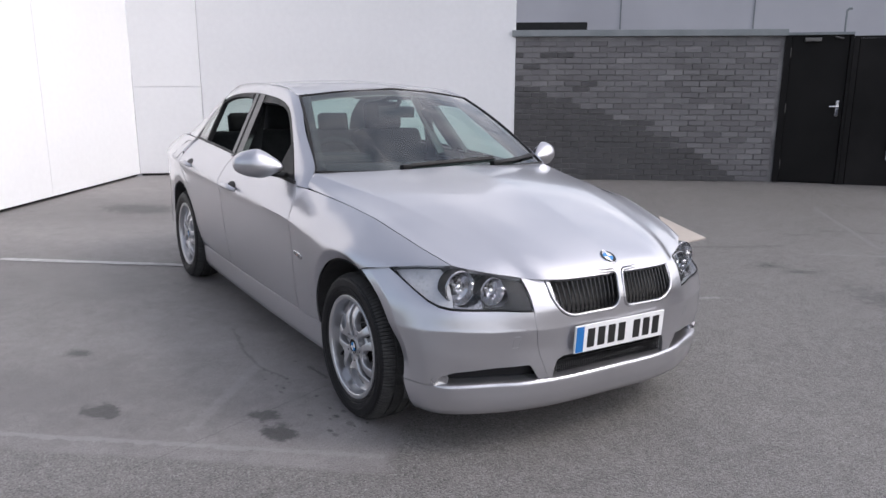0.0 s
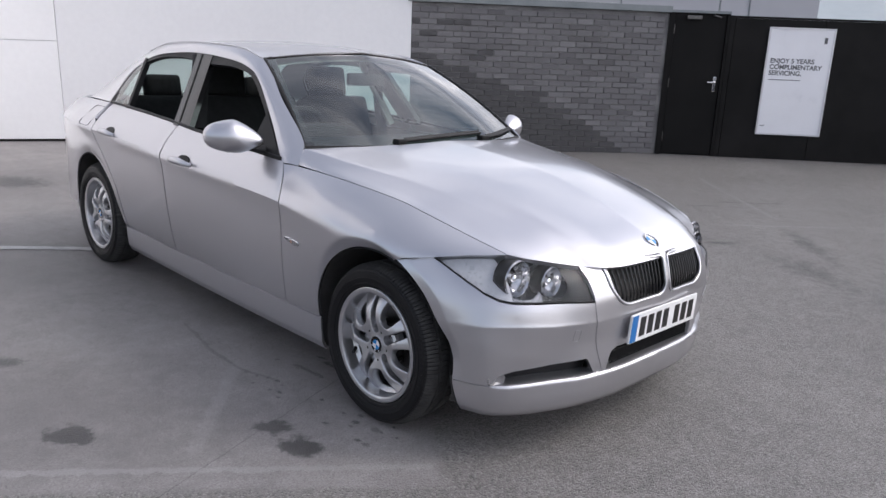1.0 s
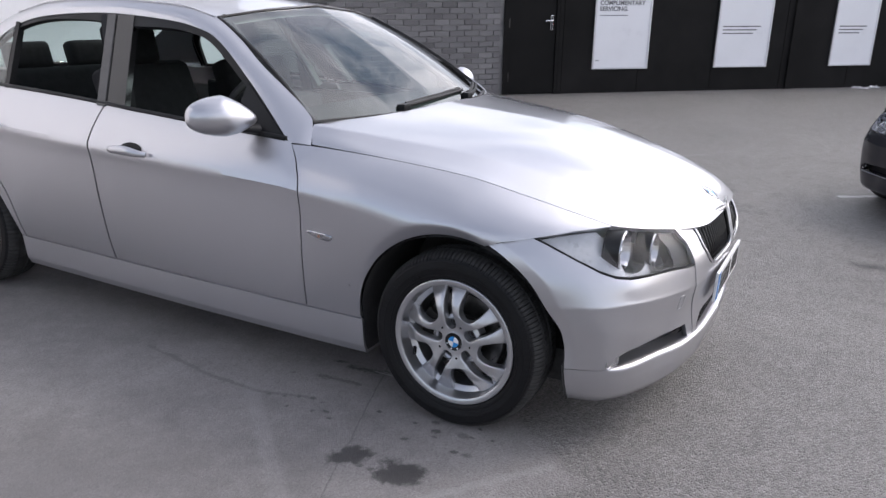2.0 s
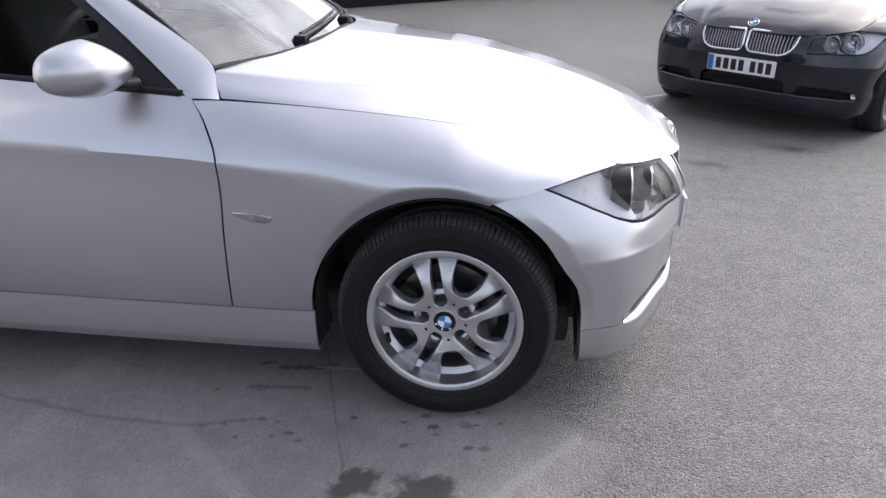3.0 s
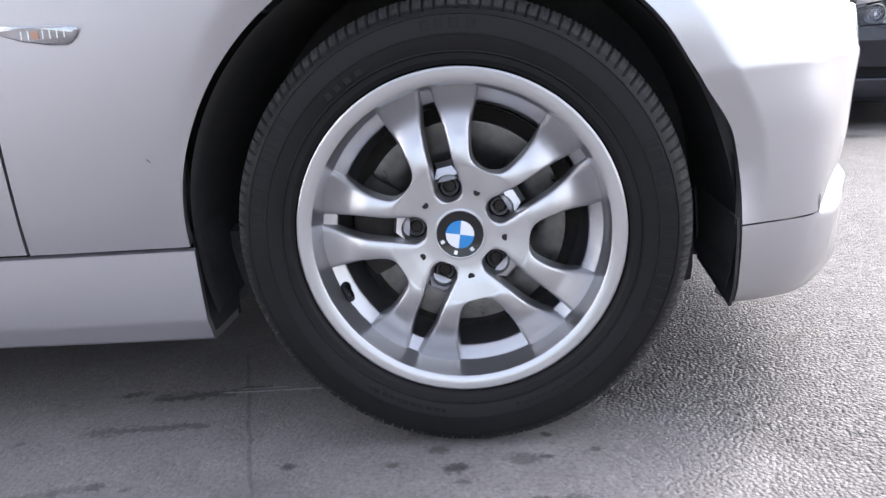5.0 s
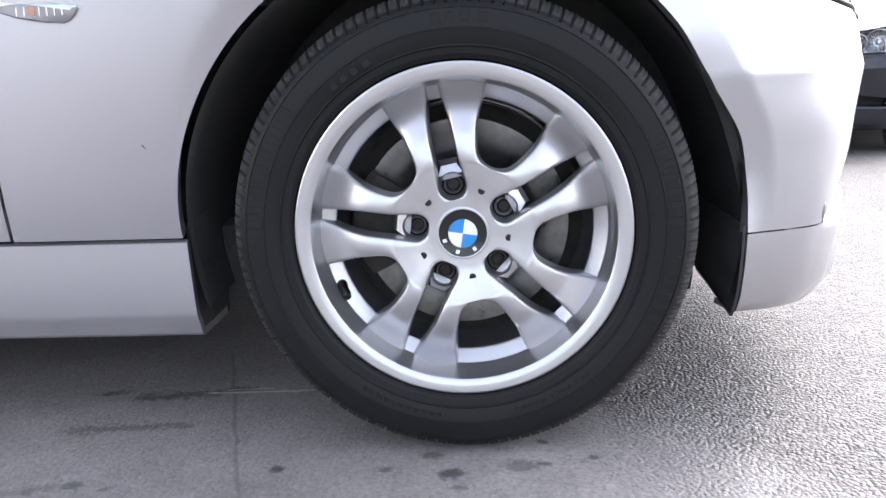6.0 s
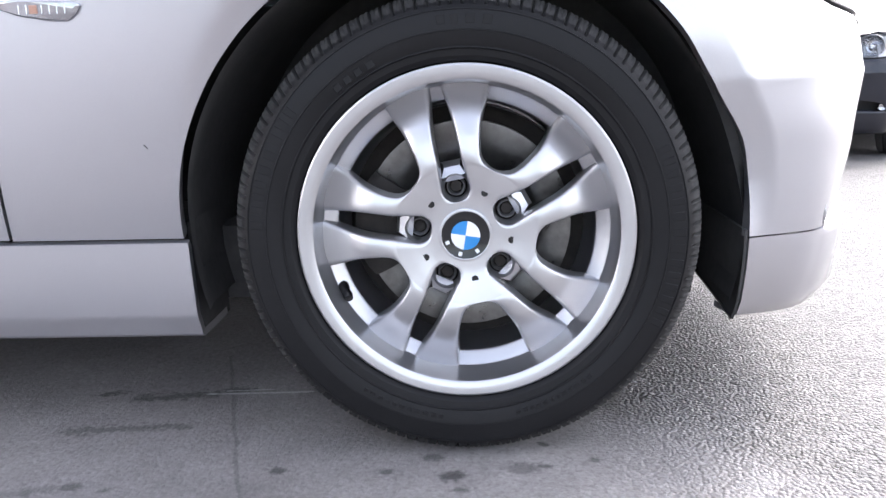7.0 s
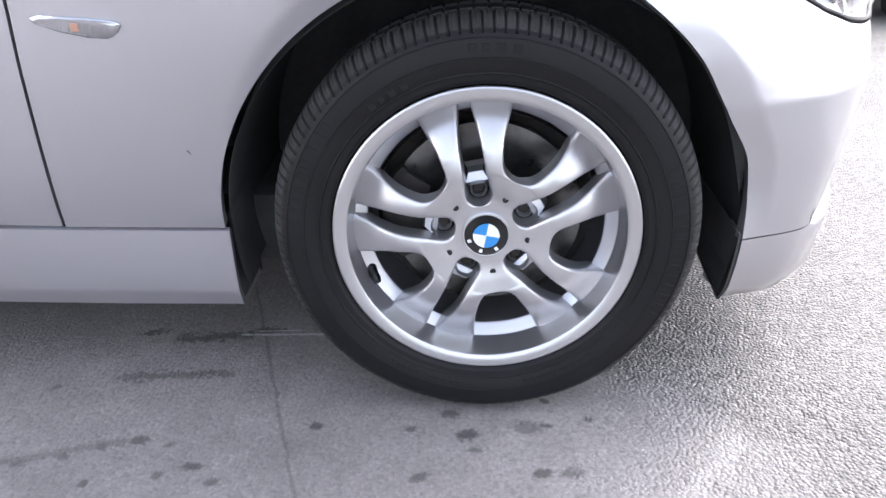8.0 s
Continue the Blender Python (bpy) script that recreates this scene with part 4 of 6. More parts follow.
def plate(parent, x, y0, z0, tilt):
    """Number plate with a blue strip and plain bars for its characters."""
    ob = part("number_plate", box(-0.005, 0.005, -0.26, 0.26, -0.0555, 0.0555, 0.003), WHITE_PLATE, parent, "white number plate with blue strip and black characters")
    ob.location = (x, y0, z0)
    ob.rotation_euler = (0, radians(tilt), 0)
    part("blue_strip", box(0.0052, 0.0062, -0.256, -0.215, -0.052, 0.052), PLATE_BLUE, ob)
    y = -0.198
    for k, w in enumerate((0.050, 0.050, 0.050, 0.050, 0, 0.050, 0.050, 0.050)):
        if w:
            part("character_bar", box(0.0052, 0.0064, y + 0.004, y + w - 0.006, -0.0385, 0.0385), PLATE_BLACK, ob)
            y += w + 0.009
        else:
            y += 0.030
    return ob


def badge(parent, m, r=0.037):
    ring = lathe([(r, 0.004), (r, -0.002), (r * 0.94, -0.005), (r * 0.9, -0.0045), (0, -0.0055)], 40)
    ob = part("bonnet_badge", moved(ring, m), GLOSS_BLACK, parent, "round black badge with blue and white quarters", True)
    part("badge_rim", moved(lathe([(r * 1.06, 0.004), (r * 1.06, -0.004), (r * 0.97, -0.006), (r * 0.94, -0.005)], 40), m), CHROME, ob, smooth=True)
    for q in range(4):
        verts = [(0, -0.0062, 0)] + [(r * 0.62 * math.cos(radians(90 * q + 9 * i)), -0.0060, r * 0.62 * math.sin(radians(90 * q + 9 * i))) for i in range(11)]
        part("badge_quarter", moved(mesh_of(verts, [(0, i, i + 1) for i in range(1, 11)]), m), (BADGE_WHITE, BADGE_BLUE)[q % 2], ob)
    return ob


def rounded(x0, x1, z0, z1, radii, n=6):
    """Corners clockwise from lower left; (x, z) outline with its own radius at each corner."""
    out = []
    for cx, cz, r, a in ((x0, z0, radii[0], 180), (x1, z0, radii[1], 270), (x1, z1, radii[2], 0), (x0, z1, radii[3], 90)):
        px, pz = cx + (r if cx == x0 else -r), cz + (r if cz == z0 else -r)
        for i in range(n + 1):
            t = radians(a + 90 * i / n)
            out.append((px + r * math.cos(t), pz + r * math.sin(t)))
    return out


def saloon(root, body, facelift=False):
    """The whole car under the Empty root; body: its paint."""
    chrome_k = CHROME if facelift else body
    for s in (-1, 1):
        # front wing
        nv = 64
        a = np.concatenate([np.linspace(-0.613, -0.39, 16, endpoint=False), -0.39 * np.cos(np.linspace(0, np.pi * 0.5, 60, endpoint=False)), np.linspace(0, 0.116, 20, endpoint=False), np.linspace(0.116, 0.452, 40)])
        lo = np.where(np.abs(a) < 0.39, arch_z(a, 0), 0.309)
        seam = lin((0.116, 0.683), (0.165, 0.701), (0.278, 0.722), (0.36, 0.735), (0.455, 0.742))
        lo = np.where(a > 0.116, seam(a), lo)
        hi = np.maximum(top_z(a), lo + 0.001)
        V = np.linspace(0, 1, nv)
        Z = lo[:, None] + (hi - lo)[:, None] * V
        X = np.repeat(a[:, None], nv, 1)
        f = np.clip((a + 0.613) / 0.45, 0, 1)[:, None]
        X = X + (door_front_x(Z) + 0.613 + 0.0025) * (1 - f) ** 3
        wing = part("front_wing", sheet(flank(X, Z, s), 0.014), body, root, "painted front wing with flared arch edge", True)
        # side marker lamp on the wing
        mk = [(-0.5886, 0.6233), (-0.576, 0.6268), (-0.5464, 0.6250), (-0.5093, 0.6240), (-0.4797, 0.6212), (-0.4715, 0.6182), (-0.4708, 0.6155), (-0.476, 0.6072), (-0.4840, 0.6005), (-0.4925, 0.5974), (-0.5167, 0.5985), (-0.5538, 0.6051), (-0.5834, 0.6155), (-0.5890, 0.6205)]
        n = len(mk)
        base_p = [flank_point(x, z, s, 0.0004) for x, z in mk]
        rim_p = [flank_point(-0.526 + (x + 0.526) * 0.985, 0.6125 + (z - 0.6125) * 0.95, s, 0.0035) for x, z in mk]
        mid_p = [flank_point(-0.526 + (x + 0.526) * 0.9, 0.6125 + (z - 0.6125) * 0.78, s, 0.0052) for x, z in mk]
        quads = [(k * n + i, k * n + (i + 1) % n, (k + 1) * n + (i + 1) % n, (k + 1) * n + i) for k in (0, 1) for i in range(n)]
        lamp = part("side_marker", mesh_of([*base_p, *rim_p, *mid_p], quads + [tuple(range(2 * n, 3 * n))]), LAMP_BOWL, wing, "clear ribbed side indicator lamp with amber bulb", 30)
        for x in np.linspace(-0.550, -0.490, 7):
            rib = box(-0.0008, 0.0008, -0.0008, 0.0008, -0.0058, 0.0058, 0.0003, 1)
            part("lens_rib", moved(rib, Matrix.Translation(flank_point(x, 0.6125, s, 0.0052))), LAMP_BOWL, lamp)
        b = box(-0.0052, 0.0052, -0.0012, 0.0012, -0.0052, 0.0052, 0.0011)
        part("bulb", moved(b, Matrix.Translation(flank_point(-0.5308, 0.6125, s, 0.0052))), AMBER, lamp)
        if s < 0 and not facelift:
            chip = tube([flank_point(-0.421, 0.4415, s, 0.0003), flank_point(-0.4195, 0.4400, s, 0.0005), flank_point(-0.4165, 0.4360, s, 0.0003)], [0.0010, 0.0006, 0.0003], 6)
            part("paint_chip", chip, IRON, wing, "small dark stone chip in the paint")
        # doors
        for kind, fx, rx, ext in (("front_door", door_front_x, const(DOOR_MID + 0.003), 0), ("rear_door", const(DOOR_MID - 0.003), door_rear_x, 1)):
            nu, nv = 40, 34
            U, V = np.meshgrid(np.linspace(0, 1, nu), np.linspace(0, 1, nv), indexing="ij")
            xg = -0.65 + U * (DOOR_MID + 0.65) if not ext else DOOR_MID + U * (-2.55 - DOOR_MID)
            Z = 0.310 + (top_z(xg) - 0.310) * V
            X = (fx(Z) - 0.0025) + (rx(Z) - fx(Z) + 0.0025) * U
            Z = 0.310 + (top_z(X) - 0.310) * V
            door = part(kind, sheet(flank(X, Z, s), 0.014), body, root, "painted door with a crisp shoulder crease", 24)
            hx = -1.44 if not ext else -2.36
            hz = 0.826 if not ext else 0.868
            pts = [flank_point(hx + d, hz + 0.010 - 0.010 * (d / 0.1) ** 2 - 0.02 * (d + 0.1), s, 0.008 + 0.030 * (1 - (d / 0.105) ** 4)) for d in np.linspace(-0.1, 0.1, 15)]
            handle = part("door_handle", tube(pts, [0.009 + 0.007 * (1 - (i / 7 - 1) ** 2) for i in range(15)], 10, squash=1.15), body, door, "painted grab handle", True)
            # flat dark oval stands in for the shaded hollow behind the handle
            cup = [flank_point(hx + 0.062 * math.cos(t), hz + 0.006 + 0.026 * math.sin(t), s, 0.0022) for t in np.linspace(0, 2 * math.pi, 24, endpoint=False)]
            cc = flank_point(hx, hz + 0.005, s, 0.0019)
            part("handle_cup_shade", mesh_of([*cup, cc], [(i, (i + 1) % 24, 24) for i in range(24)]), BLACK_TRIM, door, smooth=True)
            # belt seal
            xr = np.linspace(-0.72 if not ext else DOOR_MID, DOOR_MID if not ext else -2.70, 24)
            part("belt_seal", tube([bent(np.array([x, top_y(x) - 0.006, top_z(x) + 0.006]), s) for x in xr], 0.009, 8), BLACK_TRIM, door, smooth=True)
        # sill
        X = np.linspace(-0.388, -2.372, 40)
        prof = [(0.3060, -0.008), (0.3020, -0.002), (0.27, -0.003), (0.235, -0.005), (0.196, -0.008), (0.188, -0.0095), (0.180, -0.014), (0.160, -0.022), (0.155, -0.028), (0.154, -0.06), (0.154, -0.13)]
        P = np.zeros((40, len(prof), 3))
        for j, (z, off) in enumerate(prof):
            P[:, j] = np.stack([X, low_y(X) + off, np.full(40, z)], axis=-1)
        part("sill", sheet(bent(P, s), 0.012, hems="lr"), body, root, "painted sill below the doors", 24)
        for xe in (-0.390, -2.370):
            cap = bent(np.array([(xe, float(low_y(xe)) + off - 0.001, z) for z, off in prof] + [(xe, 0.66, 0.154), (xe, 0.66, 0.33), (xe, float(low_y(xe)) - 0.012, 0.33)]), s)
            part("sill_end", mesh_of([tuple(p) for p in cap], [tuple(range(len(cap)))]), LINER, root)
        # rear quarter
        th = np.linspace(0, np.pi, 40)
        a = np.concatenate([np.linspace(-2.34, -2.374, 6, endpoint=False), -WB + R_ARCH * 0.99 * np.cos(th), np.linspace(-3.16, -3.40, 10)])
        lo = np.where(np.abs(a + WB) < R_ARCH, arch_z(a, -WB), 0.309)
        hi = top_z(a)
        nv = 34
        V = np.linspace(0, 1, nv)
        Z = lo[:, None] + (hi - lo)[:, None] * V
        f = np.clip((-2.34 - a) / 0.6, 0, 1)[:, None]
        X = np.repeat(a[:, None], nv, 1) + (door_rear_x(Z) + 2.335 - 0.005) * (1 - f) ** 2
        Z = np.minimum(Z, top_z(X))
        quarter = part("rear_quarter", sheet(flank(X, Z, s), 0.014), body, root, "painted rear quarter panel", 24)
        if s < 0:
            rim_ = [flank_point(x, z, s, 0.0006) for x, z in rounded(-2.87, -2.70, 0.872, 0.982, (0.022,) * 4, 5)]
            part("fuel_flap", tube(rim_, 0.0018, 6, True), BLACK_TRIM, quarter, "rounded fuel flap outline")
        # pillars and roof rail
        O, D = curve3(OUTER, 80), curve3(DLO, 80)
        part("body_side_frame", sheet(bent(ruled(O, D, 9, 0.006), s), 0.012), body, root, "painted pillars and roof rail", True)
        inset = D.copy()
        cen = np.array([-1.75, 0, 1.10])
        for i in range(80):
            d = cen - D[i]
            d[1] = 0
            d /= np.linalg.norm(d)
            inset[i] = D[i] + d * 0.046
        inset[:, 1] = glass_y(inset[:, 0], inset[:, 2])
        trim = bent(ruled(D + np.array([0, -0.004, 0]), inset, 4), s)
        part("window_trim", sheet(trim, 0.02), BLACK_TRIM, root, "black window surround", True)
        # centre pillar, window dividers, mirror triangle
        def pillar(x0, x1, z0, z1, lean, out, name, mat, lab=""):
            zz = np.linspace(z0, z1, 12)
            uu = np.linspace(0, 1, 5)
            P = np.zeros((12, 5, 3))
            for i, z in enumerate(zz):
                for j, u in enumerate(uu):
                    x = x0 + (x1 - x0) * u + lean * (z - z0)
                    P[i, j] = (x, float(glass_y(x, z)) + out, z)
            return part(name, sheet(bent(P, s), 0.03), mat, root, lab, True)
        pillar(-1.735, -1.682, 0.975, 1.335, -0.40, 0.010, "centre_pillar", PILLAR_GREY, "grey pillar between the doors")
        pillar(-1.679, -1.565, 0.972, 1.332, -0.41, 0.004, "door_window_frame", GLOSS_BLACK, "black window frame")
        pillar(-2.415, -2.385, 1.0, 1.285, -0.42, 0.006, "window_divider", BLACK_TRIM, "black window divider")
        P = np.zeros((12, 6, 3))
        for i, u in enumerate(np.linspace(0, 1, 12)):
            for j, v in enumerate(np.linspace(0, 1, 6)):
                x = -0.975 + 0.25 * u
                z = float(top_z(x)) - 0.002 + v * ((-0.72 - x) * 0.66 + 0.004)
                P[i, j] = (x, float(glass_y(x, z)) + 0.006, z)
        part("mirror_triangle", sheet(bent(P, s), 0.02), BLACK_TRIM, root, "black corner panel behind the mirror", True)
        # quarter glass
        P = np.zeros((10, 8, 3))
        for i, u in enumerate(np.linspace(0, 1, 10)):
            za = 1.006 + u * 0.255
            xb = float(lin((0, -2.705), (0.3, -2.69), (0.6, -2.65), (0.85, -2.59), (1, -2.545))(u))
            xa = -2.43 - 0.42 * (za - 1.0)
            for j, v in enumerate(np.linspace(0, 1, 8)):
                x = xa + (xb - xa) * v
                P[i, j] = (x, float(glass_y(x, za)), za)
        pane = part("quarter_glass", sheet(bent(P, s), 0.004), WINDOW, root, "tinted rear quarter window", True)
        pane.visible_shadow = False
        if s > 0:
            for x0, x1, name in ((-0.98, -1.62, "front_door_glass"), (-1.72, -2.40, "rear_door_glass")):
                P = np.zeros((10, 10, 3))
                for i, u in enumerate(np.linspace(0, 1, 10)):
                    x = x0 + (x1 - x0) * u
                    for j, v in enumerate(np.linspace(0, 1, 10)):
                        z = 0.96 + v * 0.36
                        xx = x - 0.42 * (z - 0.96)
                        ztop = float(lin((-0.70, 0.93), (-0.97, 1.11), (-1.27, 1.28), (-1.5, 1.325), (-1.9, 1.34), (-2.3, 1.325), (-2.6, 1.27))(-xx * -1))
                        z = min(z, ztop)
                        P[i, j] = (xx, float(glass_y(xx, z)) - 0.004, z)
                g = part(name, sheet(bent(P, s), 0.004), WINDOW, root, "tinted side window", True)
                g.visible_shadow = False
        # mirror
        mir = bmesh.new()
        bmesh.ops.create_uvsphere(mir, u_segments=40, v_segments=24, radius=1.0)
        for v in mir.verts:
            x, y, z = v.co
            back = 1.0 if x > 0 else 0.40
            z *= (1 - 0.93 * y * y) ** -0.17 if y > 0 else 1.0
            zz = z * (0.075 if z > 0 else 0.072) * (1 - 0.12 * abs(y))
            inn = 1 - 0.30 * max(0, -y) ** 1.5
            v.co = Vector((x * 0.078 * back * (1 - 0.45 * max(0, -y) ** 1.3), y * 0.128, zz * inn - 0.016 * max(0, -y)))
        head_m = Matrix.Translation((-0.912, s * 0.922, 1.010)) @ Matrix.Diagonal((1, s, 1, 1)) @ Matrix.Rotation(radians(32), 4, "Z")
        moved(mir, head_m)
        mo = part("door_mirror", mir, body, root, "painted door mirror on a black arm", True)
        foot = tube([(-0.90, s * 0.905, 0.972), (-0.87, s * 0.86, 0.962), (-0.85, s * 0.805, 0.955)], [0.022, 0.020, 0.028], 10, squash=0.7)
        part("mirror_arm", foot, BLACK_TRIM, mo, smooth=True)
        gl = mesh_of([head_m @ Vector((-0.036, 0.01 + 0.088 * math.cos(t), 0.046 * math.sin(t))) for t in np.linspace(0, 2 * math.pi, 24, endpoint=False)], [tuple(range(24))])
        part("mirror_glass", gl, CHROME, mo)
        # bumper corner above the lip, and the lip itself
        up = part("bumper_cover", sheet(bent(nose_patch(0.0, 0.667, intake_top, lambda q: lamp_low(q) - 0.003, 96, 64, split=True), s), 0.016), body, root, "painted front bumper cover", True)
        pts = rounded(-0.022, 0.022, -0.02, 0.026, (0.003,) * 4, 2)
        sq = [Vector(bent(nose(0.585 + x * 0.75, 0.462 + z), s)) + Vector((0.0016, 0, 0)) for x, z in pts]
        if not facelift:
            part("tow_eye_cover", tube(sq, 0.0008, 5, True), LAMP_GREY, up)
        # recess behind the side intake
        P = nose_patch(0.18, 0.70, const(0.285), const(0.39), 36, 8, -0.055)
        part("intake_recess", sheet(bent(P, s)), BLACK_TRIM, root, "black side air intake", True)
        fx = bent(nose(0.235, 0.318), s)
        fog = lathe([(0.0, -0.010), (0.014, -0.012), (0.026, -0.016), (0.033, -0.018), (0.037, -0.012), (0.040, 0.012)], 24)
        if facelift:
            moved(fog, Matrix.Diagonal((0.6, 0.6, 0.6, 1)))
        part("fog_lamp", moved(fog, Matrix.Translation(Vector(fx) + Vector((-0.021, -s * 0.014, 0.004))) @ Matrix.Rotation(radians(90) + s * radians(20), 4, "Z")), LAMP_BOWL, root, "small chrome-lined fog lamp", True)
        # headlamp: bucket, reflectors, clear cover
        low = lambda q: lamp_low(q) + 0.003
        head = part("headlamp", sheet(bent(nose_patch(0.172, 0.664, low, lambda q: lamp_top(q) - 0.003, 60, 22, -0.120), s)), LAMP_MID, root, "twin round headlamp under a clear cover", True)
        part("lamp_wall", sheet(bent(np.stack([nose_patch(0.172, 0.664, low, lambda q: lamp_top(q) - 0.003, 60, 22, d)[:, 0] for d in (-0.001, -0.05, -0.120)], axis=1), s)), LAMP_GREY, head, smooth=True)
        part("lamp_wall", sheet(bent(np.stack([nose_patch(0.172, 0.664, low, lambda q: lamp_top(q) - 0.003, 60, 22, d)[:, -1] for d in (-0.001, -0.05, -0.120)], axis=1), s)), LAMP_GREY, head, smooth=True)
        part("indicator_panel", sheet(bent(nose_patch(0.18, 0.34, lambda q: low(q) + 0.006, lambda q: lamp_top(q) - 0.010, 24, 12, -0.022), s)), LAMP_GREY, head, "grey indicator section of the lamp", True)
        lamps = [(q, rad, Vector(bent(nose(q, zz), s)) - Vector((0.040, s * 0.004, 0))) for q, rad, zz in ((0.385, 0.066, 0.661), (0.495, 0.054, 0.648))]
        P = bent(nose_patch(0.335, 0.57, low, lambda q: lamp_top(q) - 0.004, 90, 40, -0.030), s)
        mid = (P[:-1, :-1] + P[1:, 1:]) / 2
        keep = np.ones(mid.shape[:2], bool)
        for q, rad, c in lamps:
            keep &= np.hypot(mid[..., 1] - c.y, mid[..., 2] - c.z) > rad * 1.0
        mask = part("lamp_mask", sheet(P, keep=keep), LAMP_MID, head, "grey mask round the lamp bowls, black at its inner end", True)
        mask.data.materials.append(LAMP_DARK)
        edge_x = float(P[43, 0, 1] * s)
        for f in mask.data.polygons:
            f.material_index = int(f.center.y * s < edge_x)
        part("lamp_bezel", sheet(bent(nose_patch(0.555, 0.66, lambda q: low(q) + 0.004, lambda q: lamp_top(q) - 0.006, 20, 12, -0.016), s)), LAMP_DARK, head, "black lamp bezel", True)
        for q, rad, zz, dep in ((0.385, 0.066, 0.661, 0.010), (0.495, 0.054, 0.648, 0.008)):
            c0 = Vector(bent(nose(q, zz), s))
            aim = Vector((1.0, -s * 0.0, 0.02)).normalized()
            turn_m = aim.to_track_quat("-Y", "Z").to_matrix().to_4x4()
            at = Matrix.Translation(c0 - Vector((0.040, s * 0.004, 0))) @ turn_m
            bowl = lathe([(rad, -dep), (rad * 0.96, -dep - 0.004), (rad * 0.90, -dep + 0.004), (rad * 0.80, 0.012), (rad * 0.55, 0.030), (0.010, 0.038)], 22)
            bo = part("lamp_reflector", moved(bowl, at), LAMP_BOWL, head, "chrome fluted reflector bowl")
            part("lamp_ring", moved(lathe([(rad * 1.03, -dep), (rad * 1.01, -dep - 0.003), (rad * 0.98, -dep - 0.001)], 40), at), LAMP_BOWL if not facelift else LAMP_GREY, bo, smooth=True)
            part("lamp_barrel", moved(lathe([(rad * 1.01, 0.045), (rad * 1.035, -dep + 0.0005)], 40), at), LAMP_DARK, bo, smooth=True)
            part("bulb_shield", moved(lathe([(0.0, -0.004), (0.012, 0.0), (0.014, 0.010), (0.010, 0.034)], 20), at), CHROME, bo, smooth=True)
        cover = part("lamp_cover", sheet(bent(nose_patch(0.168, 0.664, low, lambda q: lamp_top(q) - 0.003, 60, 22, 0.001), s), 0.004), CLEAR, head, "clear lamp cover", True)
        cover.visible_shadow = False
        edge = nose_patch(0.168, 0.664, low, lambda q: lamp_top(q) - 0.002, 60, 3, 0.0)
        part("lamp_seal", tube(bent(edge[:, 0], s), 0.0035, 6), BLACK_TRIM, head)
        # kidney grille: opening with frame and slats
        k_out = rounded(0.014, 0.312, 0.548, 0.692, (0.040, 0.095, 0.014, 0.020), 8)
        ring = [bent(nose(1 - y / 1.2 if y < 0.2 else 0.8333 - (y - 0.2) / 1.2, z), s) + np.array([0.003, 0, 0]) for y, z in k_out]
        kid = part("kidney_grille", tube(ring, 0.008 if facelift else 0.0055, 10, True, 1.0), chrome_k, root, "kidney grille with upright black slats", True)
        part("grille_inner_frame", tube([p - np.array([0.006, 0, 0]) for p in ring], 0.009, 8, True), CHROME if facelift else GLOSS_BLACK, kid, smooth=True)
        back = [Vector(p) + Vector((-0.055, 0, 0)) for p in ring]
        part("grille_back", mesh_of(back, [tuple(range(len(back)))]), LINER, kid)
        side_w = [Vector(p) for p in ring] + back
        n = len(ring)
        part("grille_wall", mesh_of(side_w, [(i, (i + 1) % n, n + (i + 1) % n, n + i) for i in range(n)]), LINER, kid)
        for y in np.linspace(0.034, 0.297, 14):
            inside = lambda z: point_in(k_out, y, z)
            zz = [z for z in np.linspace(0.545, 0.70, 60) if inside(z)]
            if len(zz) > 4:
                qq = 1 - y / 1.2 if y < 0.2 else 0.8333 - (y - 0.2) / 1.2
                pts = [bent(nose(qq, z), s) - np.array([0.010, 0, 0]) for z in np.linspace(zz[0], zz[-1], 8)]
                part("grille_slat", tube(pts, 0.0038, 6, squash=1.0), GLOSS_BLACK if not facelift else LAMP_GREY, kid, smooth=True)
        # wheel-arch liners
        for cx in (0.0, -WB):
            P = np.zeros((72, 6, 3))
            for i, t in enumerate(np.linspace(radians(-16), radians(196), 72)):
                for j, y in enumerate(np.linspace(0.44, 0.832, 6)):
                    r = R_ARCH + 0.004 - (0.012 if j == 5 else 0)
                    yy = y if j < 5 else float(np.clip(side_y(cx + (R_ARCH + 0.002) * math.cos(t), max(0.31, Z_AXLE + (R_ARCH + 0.002) * math.sin(t))), 0.75, 0.9)) - 0.004
                    P[i, j] = (cx + r * math.cos(t), yy, max(0.165, Z_AXLE + r * math.sin(t)))
            part("arch_liner", sheet(bent(P, s)), LINER, root, "matt black wheel-arch liner", True)
            inner = mesh_of([(cx + 0.42 * math.cos(t), s * 0.44, max(0.17, Z_AXLE + 0.42 * math.sin(t))) for t in np.linspace(radians(-20), radians(200), 30)], [tuple(range(30))])
            part("arch_wall", inner, LINER, root)
        strut = tube([(0.0, s * 0.58, 0.30), (-0.02, s * 0.54, 0.62)], 0.035, 12)
        part("suspension_strut", strut, IRON, root, "dark suspension strut", True)
        flap = np.zeros((8, 5, 3))
        for i, z in enumerate(np.linspace(0.165, 0.31, 8)):
            for j, y in enumerate(np.linspace(0.60, 0.79, 5)):
                flap[i, j] = (float(COL_X[0](max(z, 0.165))) - 0.004, 0.56 + (y - 0.60) / 0.19 * (float(COL_Y[0](max(z, 0.165))) - 0.557), z)
        flap[..., 2] += (0.31 - flap[..., 2]) * 0.12 * (1 - np.linspace(0, 1, 5)[None, :]) ** 0.8
